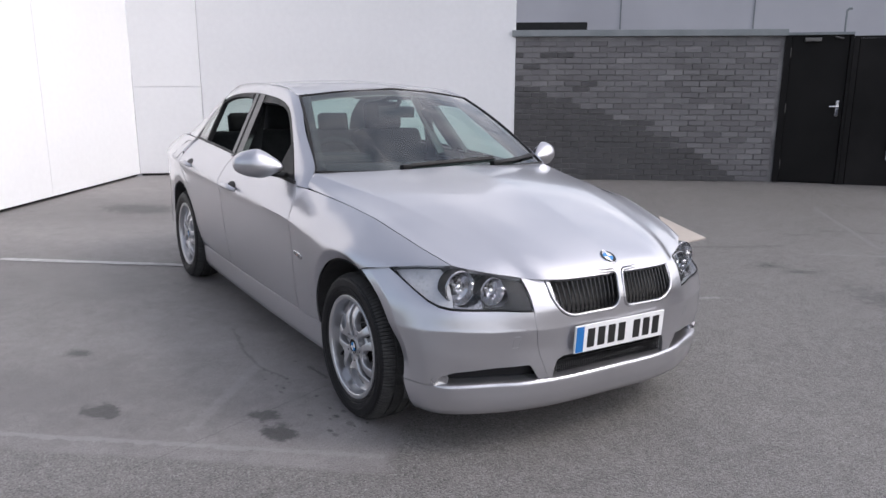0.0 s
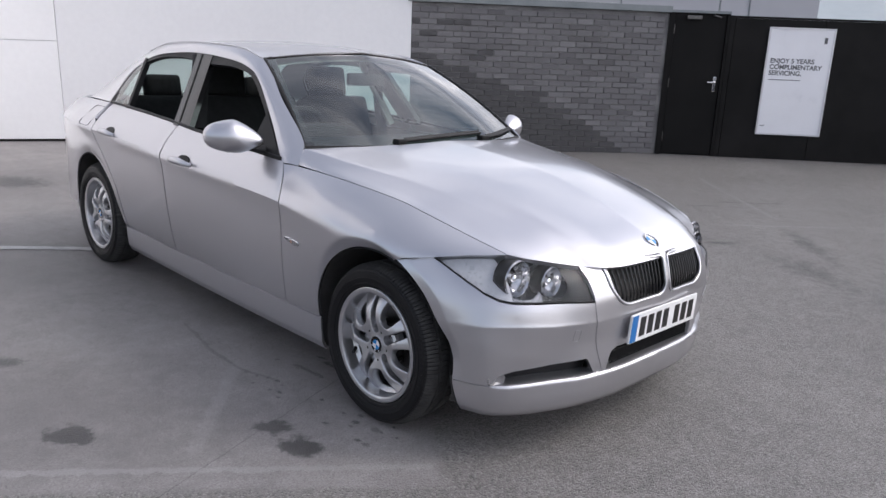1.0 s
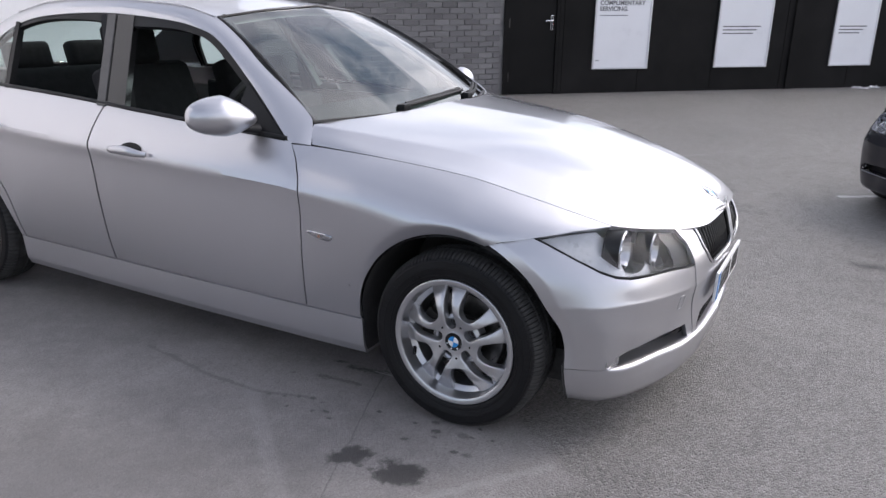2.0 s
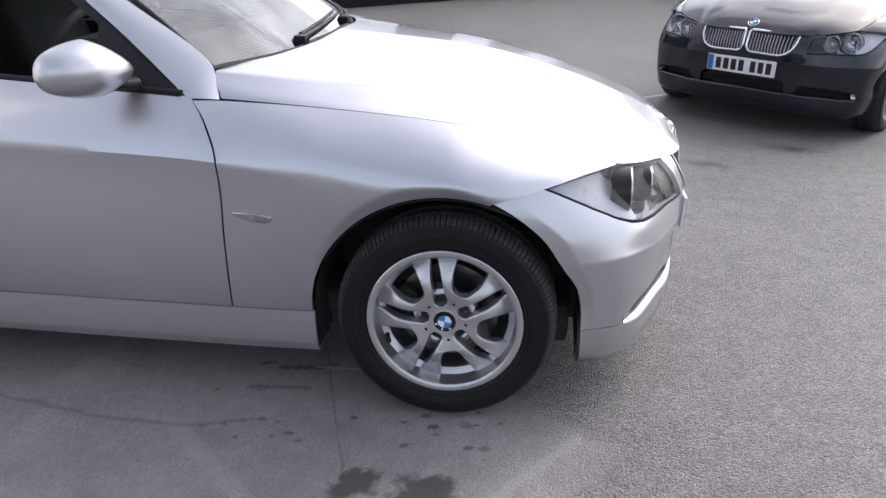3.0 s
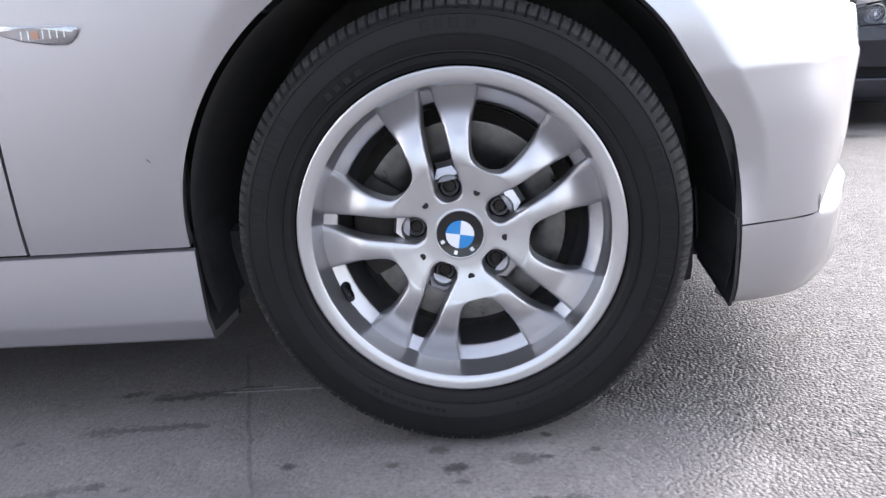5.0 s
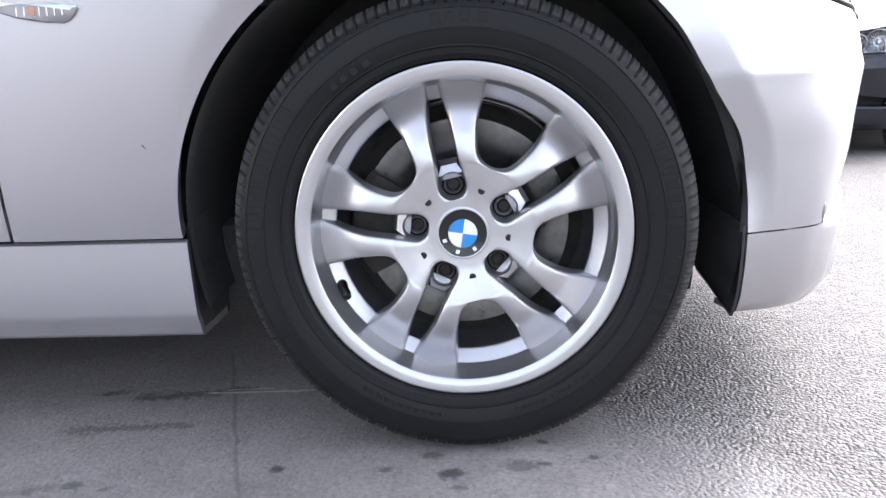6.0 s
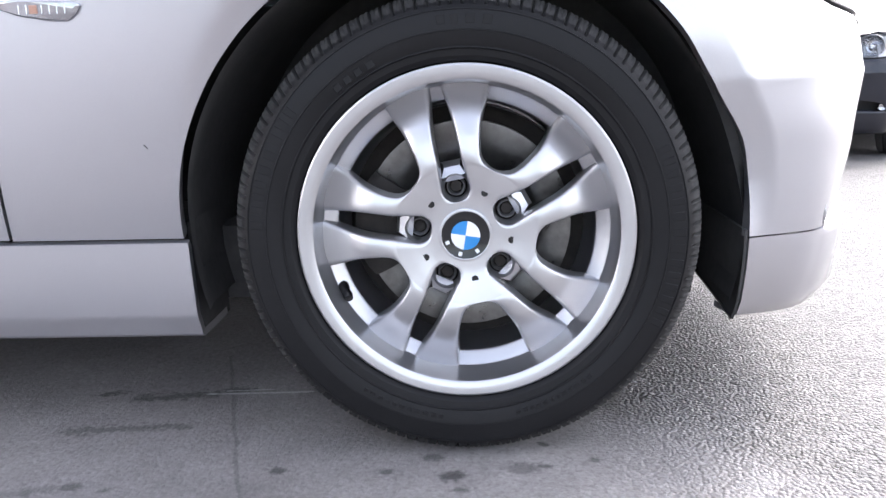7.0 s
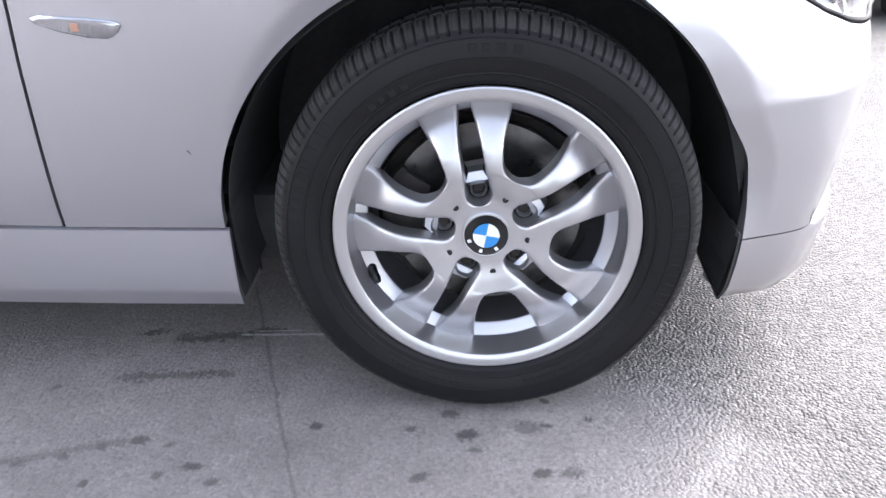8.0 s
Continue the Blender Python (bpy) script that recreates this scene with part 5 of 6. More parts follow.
        part("arch_flap", sheet(bent(flap, s), 0.004), LINER, root, "black flexible flap behind the bumper corner", True)
        wheel(root, (0.0, 0.3125), s, facelift, 101.3 if s < 0 else 90.0)
        wheel(root, (-WB, 0.3125), s, facelift, 70.0)
    # parts that span both halves
    def both(P, hem, name, mat, label="", rev=False):
        """Mirrors a half whose last column is the middle."""
        A = bent(P, -1)
        B = bent(P, 1)[:, ::-1][:, 1:]
        return part(name, sheet(np.concatenate([A, B], axis=1), hem), mat, root, label, True)

    hood = both(hood_points(), 0.016, "bonnet", body, "painted bonnet with raised shoulders")
    c = Vector(bent(np.array([0.637, 0, float(hood_mid(0.637)) - 0.007]), 1))
    badge(root, Matrix.Translation(c) @ Matrix.Rotation(radians(90), 4, "Z") @ Matrix.Rotation(radians(-58), 4, "X"))
    # nose panel between the lamps, above the lower opening
    SS = np.linspace(0.667, 1.0, 90)
    V = np.linspace(0, 1, 70)
    nose_lo = lin((0.667, 0.303), (0.688, 0.303), (0.705, 0.335), (0.73, 0.372), (0.76, 0.386), (1, 0.390))
    ZZ = nose_lo(SS)[:, None] + (0.700 - nose_lo(SS))[:, None] * V[None, :]
    P = nose(1 - (1 - SS[:, None]) * (1 - nose_split(ZZ)) / 0.333, ZZ)
    P[..., 0] += 0.0025
    k_out = rounded(0.014, 0.312, 0.548, 0.692, (0.040, 0.095, 0.014, 0.020), 8)
    keep = np.ones((89, 69), bool)
    for i in range(89):
        for j in range(69):
            p = (P[i, j] + P[i + 1, j + 1]) / 2
            if point_in(k_out, p[1], p[2]):
                keep[i, j] = False
    A = bent(P, -1)
    B = bent(P, 1)[::-1][1:]
    part("nose_panel", sheet(np.concatenate([A, B], axis=0), 0.014, keep=np.concatenate([keep, keep[::-1]], axis=0)), body, root, "painted nose panel round the kidney grille", True)
    # lower lip, all round the front
    q = np.concatenate([np.linspace(0, 1, 60)])
    rows = [(0.150, -0.10), (0.165, -0.012), (0.172, 0.001), (0.20, 0.005), (0.25, 0.009), (0.276, 0.012), (0.286, 0.013), (0.294, 0.012)]
    rows += [(0.299, 0.006), (0.303, -0.012), (0.304, -0.07)]
    P = np.zeros((60, len(rows), 3))
    for j, (z, off) in enumerate(rows):
        base = nose(q, np.full(60, min(max(z, 0.165), 0.296)))
        base[:, 2] = np.minimum(z, 0.2975 + (z - 0.2975) * np.clip((q - 0.19) * 9, 0, 1)) if z > 0.2975 else z
        k = np.clip((q - 0.19) * 9, 0, 1) if off > 0 else np.clip(q * 4, 0, 1)
        base[:, 0] += off * k
        base[:, 1] += off * np.clip(1 - q * 2, 0, 1) * (k if off > 0 else 1.0)
        P[:, j] = base
    A = bent(P, -1)
    B = bent(P, 1)[::-1][1:]
    part("bumper_lip", sheet(np.concatenate([A, B], axis=0), 0.01, hems="lr"), body, root, "painted lower bumper lip", True)
    # lower opening
    P = nose_patch(0.70, 1.0, const(0.30), const(0.40), 24, 6, -0.05)
    A, B = bent(P, -1), bent(P, 1)[::-1][1:]
    grid_ob = part("lower_grille", sheet(np.concatenate([A, B], axis=0)), GLOSS_BLACK, root, "black mesh in the lower air opening", True)
    for z in (0.315, 0.327, 0.339, 0.351):
        pts = [bent(nose(v, z), -1) - np.array([0.03, 0, 0]) for v in np.linspace(0.70, 1, 20)]
        pts += [bent(nose(v, z), 1) - np.array([0.03, 0, 0]) for v in np.linspace(1, 0.70, 20)]
        part("grille_bar", tube(pts, 0.0022, 5), BLACK_TRIM, grid_ob)
    bars = bmesh.new()
    for y in np.linspace(-0.28, 0.28, 57):
        merge(bars, box(0.690, 0.694, y - 0.0012, y + 0.0012, 0.33, 0.375))
    part("grille_mesh", bars, BLACK_TRIM, grid_ob)
    plate(root, 0.737, 0.0, 0.468, 2.0).scale = (1.0, 0.94, 1.0)
    # windscreen, roof, rear window, boot
    nu, nv = 30, 24
    low_e = np.stack([spl((0, -0.665), (0.5, -0.545), (1, -0.525))(np.linspace(0, 1, nv)), 0.69 * (1 - np.linspace(0, 1, nv)), spl((0, 0.982), (1, 0.968))(np.linspace(0, 1, nv))], axis=-1)
    top_e = np.stack([spl((0, -1.262), (0.5, -1.215), (1, -1.195))(np.linspace(0, 1, nv)), 0.527 * (1 - np.linspace(0, 1, nv)), spl((0, 1.333), (0.5, 1.358), (1, 1.368))(np.linspace(0, 1, nv))], axis=-1)
    U = np.linspace(0, 1, nu)[:, None, None]
    P = low_e[None] * (1 - U) + top_e[None] * U
    P[..., 2] += 0.028 * 4 * U[..., 0] * (1 - U[..., 0]) * 0.7
    P[..., 0] += 0.012 * 4 * U[..., 0] * (1 - U[..., 0])
    ws = both(P, 0.004, "windscreen", WINDOW, "large raked windscreen")
    ws.visible_shadow = False
    part("screen_surround", tube(np.concatenate([bent(P[::-1, 0], -1), bent(P[0], -1), bent(P[0, ::-1], 1), bent(P[:, 0], 1)]), 0.008, 6), BLACK_TRIM, ws)
    part("screen_header", tube(np.concatenate([bent(P[-1], -1), bent(P[-1, ::-1], 1)[1:]]), 0.006, 6), BLACK_TRIM, ws)
    n_r = 50
    xs = np.linspace(0, 1, n_r)
    edge = curve3(OUTER[3:8], n_r)
    mid_x = spl((0, -1.195), (0.5, -1.85), (1, -2.66))(xs)
    mid_z = spl((0, 1.374), (0.25, 1.404), (0.5, 1.414), (0.78, 1.402), (1, 1.355))(xs)
    P = np.zeros((n_r, 20, 3))
    for j, v in enumerate(np.linspace(0, 1, 20)):
        k = 1 - (1 - v) ** 2.2
        P[:, j, 0] = edge[:, 0] * (1 - k) + mid_x * k
        P[:, j, 1] = edge[:, 1] * (1 - v)
        P[:, j, 2] = edge[:, 2] * (1 - k) + mid_z * k
    both(P, 0.012, "roof", body, "painted roof panel")
    Pin = P.copy()
    Pin[..., 2] -= 0.045
    both(Pin, 0.0, "headlining", HEADLINER, "pale roof lining")
    for s in (-1, 1):
        part("roof_moulding", tube(bent(edge + np.array([0, 0.006, 0.001]), s), 0.003, 6), body, root, smooth=True)
    top_e = P[-1]
    low_e = np.stack([spl((0, -3.20), (1, -3.27))(np.linspace(0, 1, 20)), 0.64 * (1 - np.linspace(0, 1, 20)), spl((0, 1.005), (1, 1.02))(np.linspace(0, 1, 20))], axis=-1)
    side_e = curve3(OUTER[7:10], 20)
    U = np.linspace(0, 1, 20)[:, None, None]
    Pr = top_e[None] * (1 - U) + low_e[None] * U
    for i in range(20):
        d = side_e[i] - Pr[i, 0]
        Pr[i] += d[None] * (1 - np.linspace(0, 1, 20)[:, None])
    Pr[..., 2] += 0.02 * np.sin(np.pi * U[..., 0]) * np.linspace(0, 1, 20)[None]
    rear = both(Pr, 0.004, "rear_window", WINDOW, "tinted rear window")
    rear.visible_shadow = False
    xs = np.linspace(-3.23, -3.61, 16)
    P = np.zeros((16, 16, 3))
    for i, x in enumerate(xs):
        for j, v in enumerate(np.linspace(0, 1, 16)):
            y = float(top_y(max(x, -3.6))) * (1 - v)
            P[i, j] = (x - 0.05 * v, y, float(top_z(max(x, -3.6))) + 0.02 * (1 - (1 - v) ** 3) - 0.02 * ((x + 3.23) / 0.38) ** 2)
    both(P, 0.012, "boot_lid", body, "painted boot lid")
    TAIL_Z = (0.20, 0.30, 0.50, 0.62, 0.80, 0.98)
    TX = ((-3.36, -3.51, -3.62, -3.66, -3.67), (-3.36, -3.53, -3.65, -3.7, -3.71), (-3.38, -3.54, -3.66, -3.71, -3.725), (-3.38, -3.53, -3.63, -3.675, -3.685), (-3.4, -3.51, -3.6, -3.645, -3.66), (-3.4, -3.49, -3.58, -3.625, -3.645))
    TY = ((0.74, 0.67, 0.53, 0.3, 0), (0.76, 0.70, 0.56, 0.3, 0), (0.785, 0.72, 0.57, 0.3, 0), (0.79, 0.725, 0.57, 0.3, 0), (0.785, 0.70, 0.55, 0.3, 0), (0.655, 0.60, 0.50, 0.28, 0))

    def tail(z0, z1, s0, s1, nz=14, ns=30):
        P = np.zeros((nz, ns, 3))
        q = np.linspace(0, 1, 5)
        for i, z in enumerate(np.linspace(z0, z1, nz)):
            xx = [float(spl(*[(a, r[c]) for a, r in zip(TAIL_Z, TX)])(z)) for c in range(5)]
            yy = [float(spl(*[(a, r[c]) for a, r in zip(TAIL_Z, TY)])(z)) for c in range(5)]
            sv = np.linspace(s0, s1, ns)
            P[i] = np.stack([spl(*zip(q, xx))(sv), spl(*zip(q, yy))(sv), np.full(ns, z)], axis=-1)
        return P
    both(tail(0.20, 0.62, 0, 1), 0.014, "rear_bumper", body, "painted rear bumper")
    both(tail(0.626, 0.985, 0.55, 1), 0.012, "boot_face", body, "painted rear face of the boot")
    for s in (-1, 1):
        part("tail_lamp", sheet(bent(tail(0.64, 0.86, 0.02, 0.54), s), 0.02), RED_LENS, root, "red tail lamp", True)
        part("tail_corner", sheet(bent(tail(0.865, 0.985, 0.0, 0.545), s), 0.012), body, root, smooth=True)
    # floor pan, bulkheads, scuttle
    part("underbody", box(-3.45, 0.36, -0.66, 0.66, 0.172, 0.30, 0.03), LINER, root, "dark underbody")
    part("engine_bay", box(-0.56, 0.52, -0.43, 0.43, 0.28, 0.66, 0.05), LINER, root)
    part("undertray", box(0.34, 0.58, -0.50, 0.50, 0.172, 0.30, 0.03), LINER, root)
    part("boot_box", box(-3.55, -3.17, -0.56, 0.56, 0.28, 0.82, 0.05), LINER, root)
    Pc = np.zeros((6, 24, 3))
    for i, u in enumerate(np.linspace(0, 1, 6)):
        for j, v in enumerate(np.linspace(0, 1, 24)):
            Pc[i, j] = (float(spl((0, -0.66), (0.5, -0.55), (1, -0.525))(v)) + 0.045 * (1 - u) - 0.03 * u, 0.69 * (1 - v), 0.945 + 0.005 * u)
    both(Pc, 0.0, "scuttle", BLACK_TRIM, "black scuttle panel below the windscreen")
    def on_screen(y, back, lift):
        """A point over the windscreen, that far behind its lower edge."""
        v = 1 - min(1.0, abs(y) / 0.69)
        xl, xt = float(spl((0, -0.665), (0.5, -0.545), (1, -0.525))(v)), float(spl((0, -1.262), (0.5, -1.215), (1, -1.195))(v))
        zl, zt = float(spl((0, 0.982), (1, 0.968))(v)), float(spl((0, 1.333), (0.5, 1.358), (1, 1.368))(v))
        u = back / (xl - xt)
        return tuple(bent(np.array([xl - back, abs(y), zl + (zt - zl) * u + 0.0784 * u * (1 - u) + lift]), -1 if y < 0 else 1))

    for y0, y1 in ((-0.27, 0.30), (0.30, 0.66)):
        pts = [on_screen(y0 + (y1 - y0) * t, 0.012 + 0.030 * t, 0.012) for t in np.linspace(0, 1, 12)]
        wp = part("wiper", tube(pts, [0.010 - 0.004 * i / 11 for i in range(12)], 8), BLACK_TRIM, root, "black windscreen wiper", True)
        part("wiper_blade", tube([(x - 0.018, y, z + 0.006) for x, y, z in pts[1:]], 0.0065, 6), BLACK_TRIM, wp)
        part("wiper_pivot", box(pts[0][0] - 0.02, pts[0][0] + 0.02, y0 - 0.025, y0 + 0.025, pts[0][2] - 0.02, pts[0][2] + 0.012, 0.008), BLACK_TRIM, wp)
    # cabin
    dash = np.zeros((10, 24, 3))
    for i, u in enumerate(np.linspace(0, 1, 10)):
        for j, v in enumerate(np.linspace(0, 1, 24)):
            dash[i, j] = (-0.66 - 0.55 * u, -0.66 + 1.32 * v, 0.955 + 0.035 * math.sin(math.pi * min(1, u * 1.2)) - 0.35 * max(0, u - 0.75) / 0.25)
    part("dashboard", sheet(dash), CABIN, root, "black dashboard", True)
    part("instrument_hood", box(-1.17, -0.98, 0.24 - 0.80, 0.56 - 0.80, 0.95, 1.035, 0.03), CABIN, root, smooth=True)
    tilt_m = Matrix.Translation((-1.27, -0.37, 0.93)) @ Matrix.Rotation(radians(90), 4, "Z") @ Matrix.Rotation(radians(22), 4, "X")
    wheel_pts = [tilt_m @ Vector((0.185 * math.cos(t), 0, 0.185 * math.sin(t))) for t in np.linspace(0, 2 * math.pi, 40, endpoint=False)]
    st = part("steering_wheel", tube(wheel_pts, 0.016, 10, True), CABIN, root, "black steering wheel", True)
    hubm = lathe([(0.0, -0.03), (0.06, -0.025), (0.075, 0.0), (0.05, 0.03)], 20)
    part("horn_pad", moved(hubm, tilt_m), CABIN, st, smooth=True)
    for a in (0, 180, 270):
        e = Vector((0.18 * math.cos(radians(a)), 0, 0.18 * math.sin(radians(a))))
        part("wheel_spoke", tube([tilt_m @ (e * 0.3), tilt_m @ e], 0.014, 8), CABIN, st, smooth=True)
    for sy in (-0.37, 0.37):
        seat = new("front_seat")
        seat.parent = root
        tagged(seat, "black cloth front seat with headrest")
        part("seat_cushion", box(-1.75, -1.22, sy - 0.25, sy + 0.25, 0.42, 0.60, 0.06, 3), SEAT, seat, smooth=True)
        back = box(-0.07, 0.07, -0.25, 0.25, 0, 0.62, 0.06, 3)
        part("seat_back", moved(back, Matrix.Translation((-1.76, sy, 0.52)) @ Matrix.Rotation(radians(-20), 4, "Y")), SEAT, seat, smooth=True)
        hr = box(-0.05, 0.05, -0.13, 0.13, 0, 0.19, 0.045, 3)
        part("headrest", moved(hr, Matrix.Translation((-2.005, sy, 1.105)) @ Matrix.Rotation(radians(-12), 4, "Y")), SEAT, seat, smooth=True)
        for d in (-0.05, 0.05):
            part("headrest_post", tube([(-1.985, sy + d, 1.06), (-2.01, sy + d, 1.13)], 0.006, 8), STEEL, seat)
    rs = new("rear_bench")
    rs.parent = root
    tagged(rs, "black cloth rear bench with three headrests")
    part("bench_cushion", box(-2.62, -2.12, -0.63, 0.63, 0.42, 0.60, 0.06, 3), SEAT, rs, smooth=True)
    part("bench_back", moved(box(-0.07, 0.07, -0.63, 0.63, 0, 0.56, 0.05, 3), Matrix.Translation((-2.60, 0, 0.52)) @ Matrix.Rotation(radians(-24), 4, "Y")), SEAT, rs, smooth=True)
    for sy in (-0.36, 0, 0.36):
        part("headrest", moved(box(-0.045, 0.045, -0.12, 0.12, 0, 0.15, 0.04, 3), Matrix.Translation((-2.83, sy, 1.03)) @ Matrix.Rotation(radians(-14), 4, "Y")), SEAT, rs, smooth=True)
    part("parcel_shelf", box(-3.18, -2.80, -0.62, 0.62, 0.965, 0.99, 0.008), CABIN, root)
    part("rear_bulkhead", box(-2.90, -2.86, -0.66, 0.66, 0.30, 0.97, 0.01), CABIN, root)
    for s in (-1, 1):
        part("door_card", box(-2.62, -0.72, s * 0.70 - 0.02, s * 0.70 + 0.02, 0.32, 0.93, 0.015), CABIN, root)
        part("pillar_lining", tube([(-1.72, s * 0.68, 0.95), (-1.90, s * 0.56, 1.33)], 0.045, 8, squash=0.5), HEADLINER if s > 0 else CABIN, root, smooth=True)
        part("seat_belt", tube([(-1.80, s * 0.60, 1.25), (-1.75, s * 0.66, 0.7)], 0.012, 6, squash=3.0), CABIN, root)
        part("screen_pillar_lining", tube([(-0.72, s * 0.66, 0.98), (-1.0, s * 0.59, 1.15), (-1.28, s * 0.51, 1.33)], 0.028, 8), CABIN, root, smooth=True)
    vm = part("interior_mirror", box(-1.17, -1.14, -0.12, 0.12, 1.225, 1.29, 0.012), CABIN, root, "black interior mirror", True)
    part("mirror_stalk", tube([(-1.14, 0, 1.285), (-1.10, 0, 1.335)], 0.012, 8), CABIN, vm)


def point_in(poly, x, y):
    inside = False
    n = len(poly)
    for i in range(n):
        (x1, y1), (x2, y2) = poly[i], poly[(i + 1) % n]
        if (y1 > y) != (y2 > y) and x < (x2 - x1) * (y - y1) / (y2 - y1 + 1e-12) + x1:
            inside = not inside
    return inside

# ---- the yard ----
FENCE_AT, FENCE_TURN = (-3.46, 7.20), math.atan2(5.30, 6.06)
WALL_AT, WALL_END = (-5.62, 4.36), (-3.47, 7.19)
WALL_TURN = math.atan2(WALL_END[1] - WALL_AT[1], WALL_END[0] - WALL_AT[0])


def smooth01(a, b, x):
    t = np.clip((x - a) / (b - a), 0, 1)
    return t * t * (3 - 2 * t)


def yard_z(x, y):
    """The yard falls gently away beyond the silver car's near wheels, and rises again to the walls."""
    fall = -0.028 * np.clip(y + 0.8, 0, 4.1)
    back = (x - FENCE_AT[0]) * math.sin(FENCE_TURN) - (y - FENCE_AT[1]) * math.cos(FENCE_TURN)
    return fall * smooth01(-4.7, -3.3, x) * smooth01(0.2, 1.8, back)


def ground():
    a = np.concatenate([[-400, -150, -60, -30, -20], np.arange(-14, 12.01, 0.2), [16, 22, 30, 60, 150, 400]])
    b = np.concatenate([[-400, -150, -60, -30, -18], np.arange(-10, 14.01, 0.2), [18, 24, 30, 60, 150, 400]])
    X, Y = np.meshgrid(a, b, indexing="ij")
    ob = part("ground", sheet(np.stack([X, Y, yard_z(X, Y)], axis=-1)), YARD, None, "", True)
    tagged(ob, "grey yard of coarse asphalt with a worn concrete slab and oil marks", "ground", kind="structure")


def ground_strip(name, p, q, width, mat, label, seed):
    rng = random.Random(seed)
    d = Vector((q[0] - p[0], q[1] - p[1], 0))
    n = max(4, int(d.length / 0.06))
    side = Vector((-d.y, d.x, 0)).normalized()
    P = np.zeros((n, 3, 3))
    for i in range(n):
        c = Vector((p[0], p[1], 0)) + d * (i / (n - 1))
        for j, w in enumerate((-0.5, 0, 0.5)):
            v = c + side * (width * w * rng.uniform(0.7, 1.1) + rng.uniform(-0.004, 0.004))
            P[i, j] = (v.x, v.y, float(yard_z(v.x, v.y)) + 0.004)
    tagged(part(name, sheet(P), mat), label, "line", kind="structure")


def white_cove():
    """Tall white panels that stand in a bay, with thin joints."""
    corners = [(-3.9, -3.90), (-8.77, -0.02), (-8.36, 0.83), (-5.62, 4.36)]
    for k in range(3):
        (x0, y0), (x1, y1) = corners[k], corners[k + 1]
        n = math.hypot(x1 - x0, y1 - y0)
        turn = math.atan2(y1 - y0, x1 - x0)
        w = thing(f"wall_panel_{k + 1}", pose(x0, y0, 0, 0, 0, math.degrees(turn)), "tall smooth white panel wall", "wall", "white panels", "structure")
        widths = {0: [n / 3, n / 3, n / 3], 1: [n], 2: [n]}[k]
        x = 0.0
        for width in widths:
            for z0, z1 in (((0.035, 1.262), (1.268, 5.0)) if k == 1 else ((0.035, 5.0),)):
                part("panel", box(x + 0.003, x + width - 0.003, 0.0, 0.09, z0, z1, 0.003), WHITE_PANEL, w)
            x += width
        # black strip puts in the shade of the gap below the panels
        part("base_gap_shade", box(0.01, n - 0.01, 0.05, 0.094, -0.25, 0.06), BLACK_TRIM, w, "black strip standing in for the shaded gap under the panels")
        part("backing", box(0, n, 0.095, 0.16, -0.25, 5.0), GREY_CLAD, w)


def brick_wall(name, at, turn, length, height, dark, parts_from, label):
    wall = thing(name, pose(at[0], at[1], 0, 0, 0, math.degrees(turn)), label, "wall", kind="structure")
    part("mortar_bed", box(0, length, 0.012, 0.215, -0.2, height), MORTAR, wall)
    rng = random.Random(11)
    shapes = []
    for k in range(4):
        bm = box(-0.1075, 0.1075, 0, 0.05, -0.0325, 0.0325, 0.004, 1)
        for v in bm.verts:
            v.co += Vector((rng.uniform(-0.002, 0.002), rng.uniform(-0.003, 0.002), rng.uniform(-0.0015, 0.0015)))
        shapes.append(bm)
    half = box(-0.0512, 0.0512, 0, 0.05, -0.0325, 0.0325, 0.004, 1)
    meshes = {}
    for mat in (BRICK, BRICK_DARK):
        for k, bm in enumerate(shapes + [half]):
            me = bpy.data.meshes.new("brick")
            bm.to_mesh(me)
            me.materials.append(mat)
            meshes[mat.name, k] = me
    joined = {BRICK.name: bmesh.new(), BRICK_DARK.name: bmesh.new()}
    count, row, z = 0, 0, 0.04
    while z < height - 0.02:
        x = 0.0
        first = row % 2 == 0
        while x < length - 0.03:
            w = 0.1025 if (x == 0 and first) else 0.215
            k = 4 if w < 0.2 else rng.randrange(4)
            if x + w > length:
                k, w = 4, 0.1025
                if x + w > length + 0.01:
                    break
            c = (x + w / 2, rng.uniform(-0.002, 0.002), z)
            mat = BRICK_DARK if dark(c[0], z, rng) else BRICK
            if c[0] > parts_from and count < 300:
                ob = new("brick", meshes[mat.name, k])
                ob.parent, ob.location = wall, c
                count += 1
            else:
                b = (shapes + [half])[k].copy()
                merge(joined[mat.name], b, Matrix.Translation(c))
            x += w + 0.010
        z += 0.075
        row += 1
    for mat in (BRICK, BRICK_DARK):
        if len(joined[mat.name].verts):
            tagged(part("brickwork", joined[mat.name], mat, wall), kind="stuff")
    return wall


def writing(parent, text, size, m, mat):
    cu = bpy.data.curves.new("writing", "FONT")
    cu.body, cu.size, cu.space_line, cu.extrude = text, size, 0.95, 0.0006
    cu.offset = 0.0022
    tmp = bpy.data.objects.new("writing", cu)
    scene.collection.objects.link(tmp)
    me = bpy.data.meshes.new_from_object(tmp.evaluated_get(bpy.context.evaluated_depsgraph_get()))
    bpy.data.objects.remove(tmp)
    me.materials.append(mat)
    ob = new("writing", me)
    ob.parent, ob.matrix_local = parent, m
    return ob


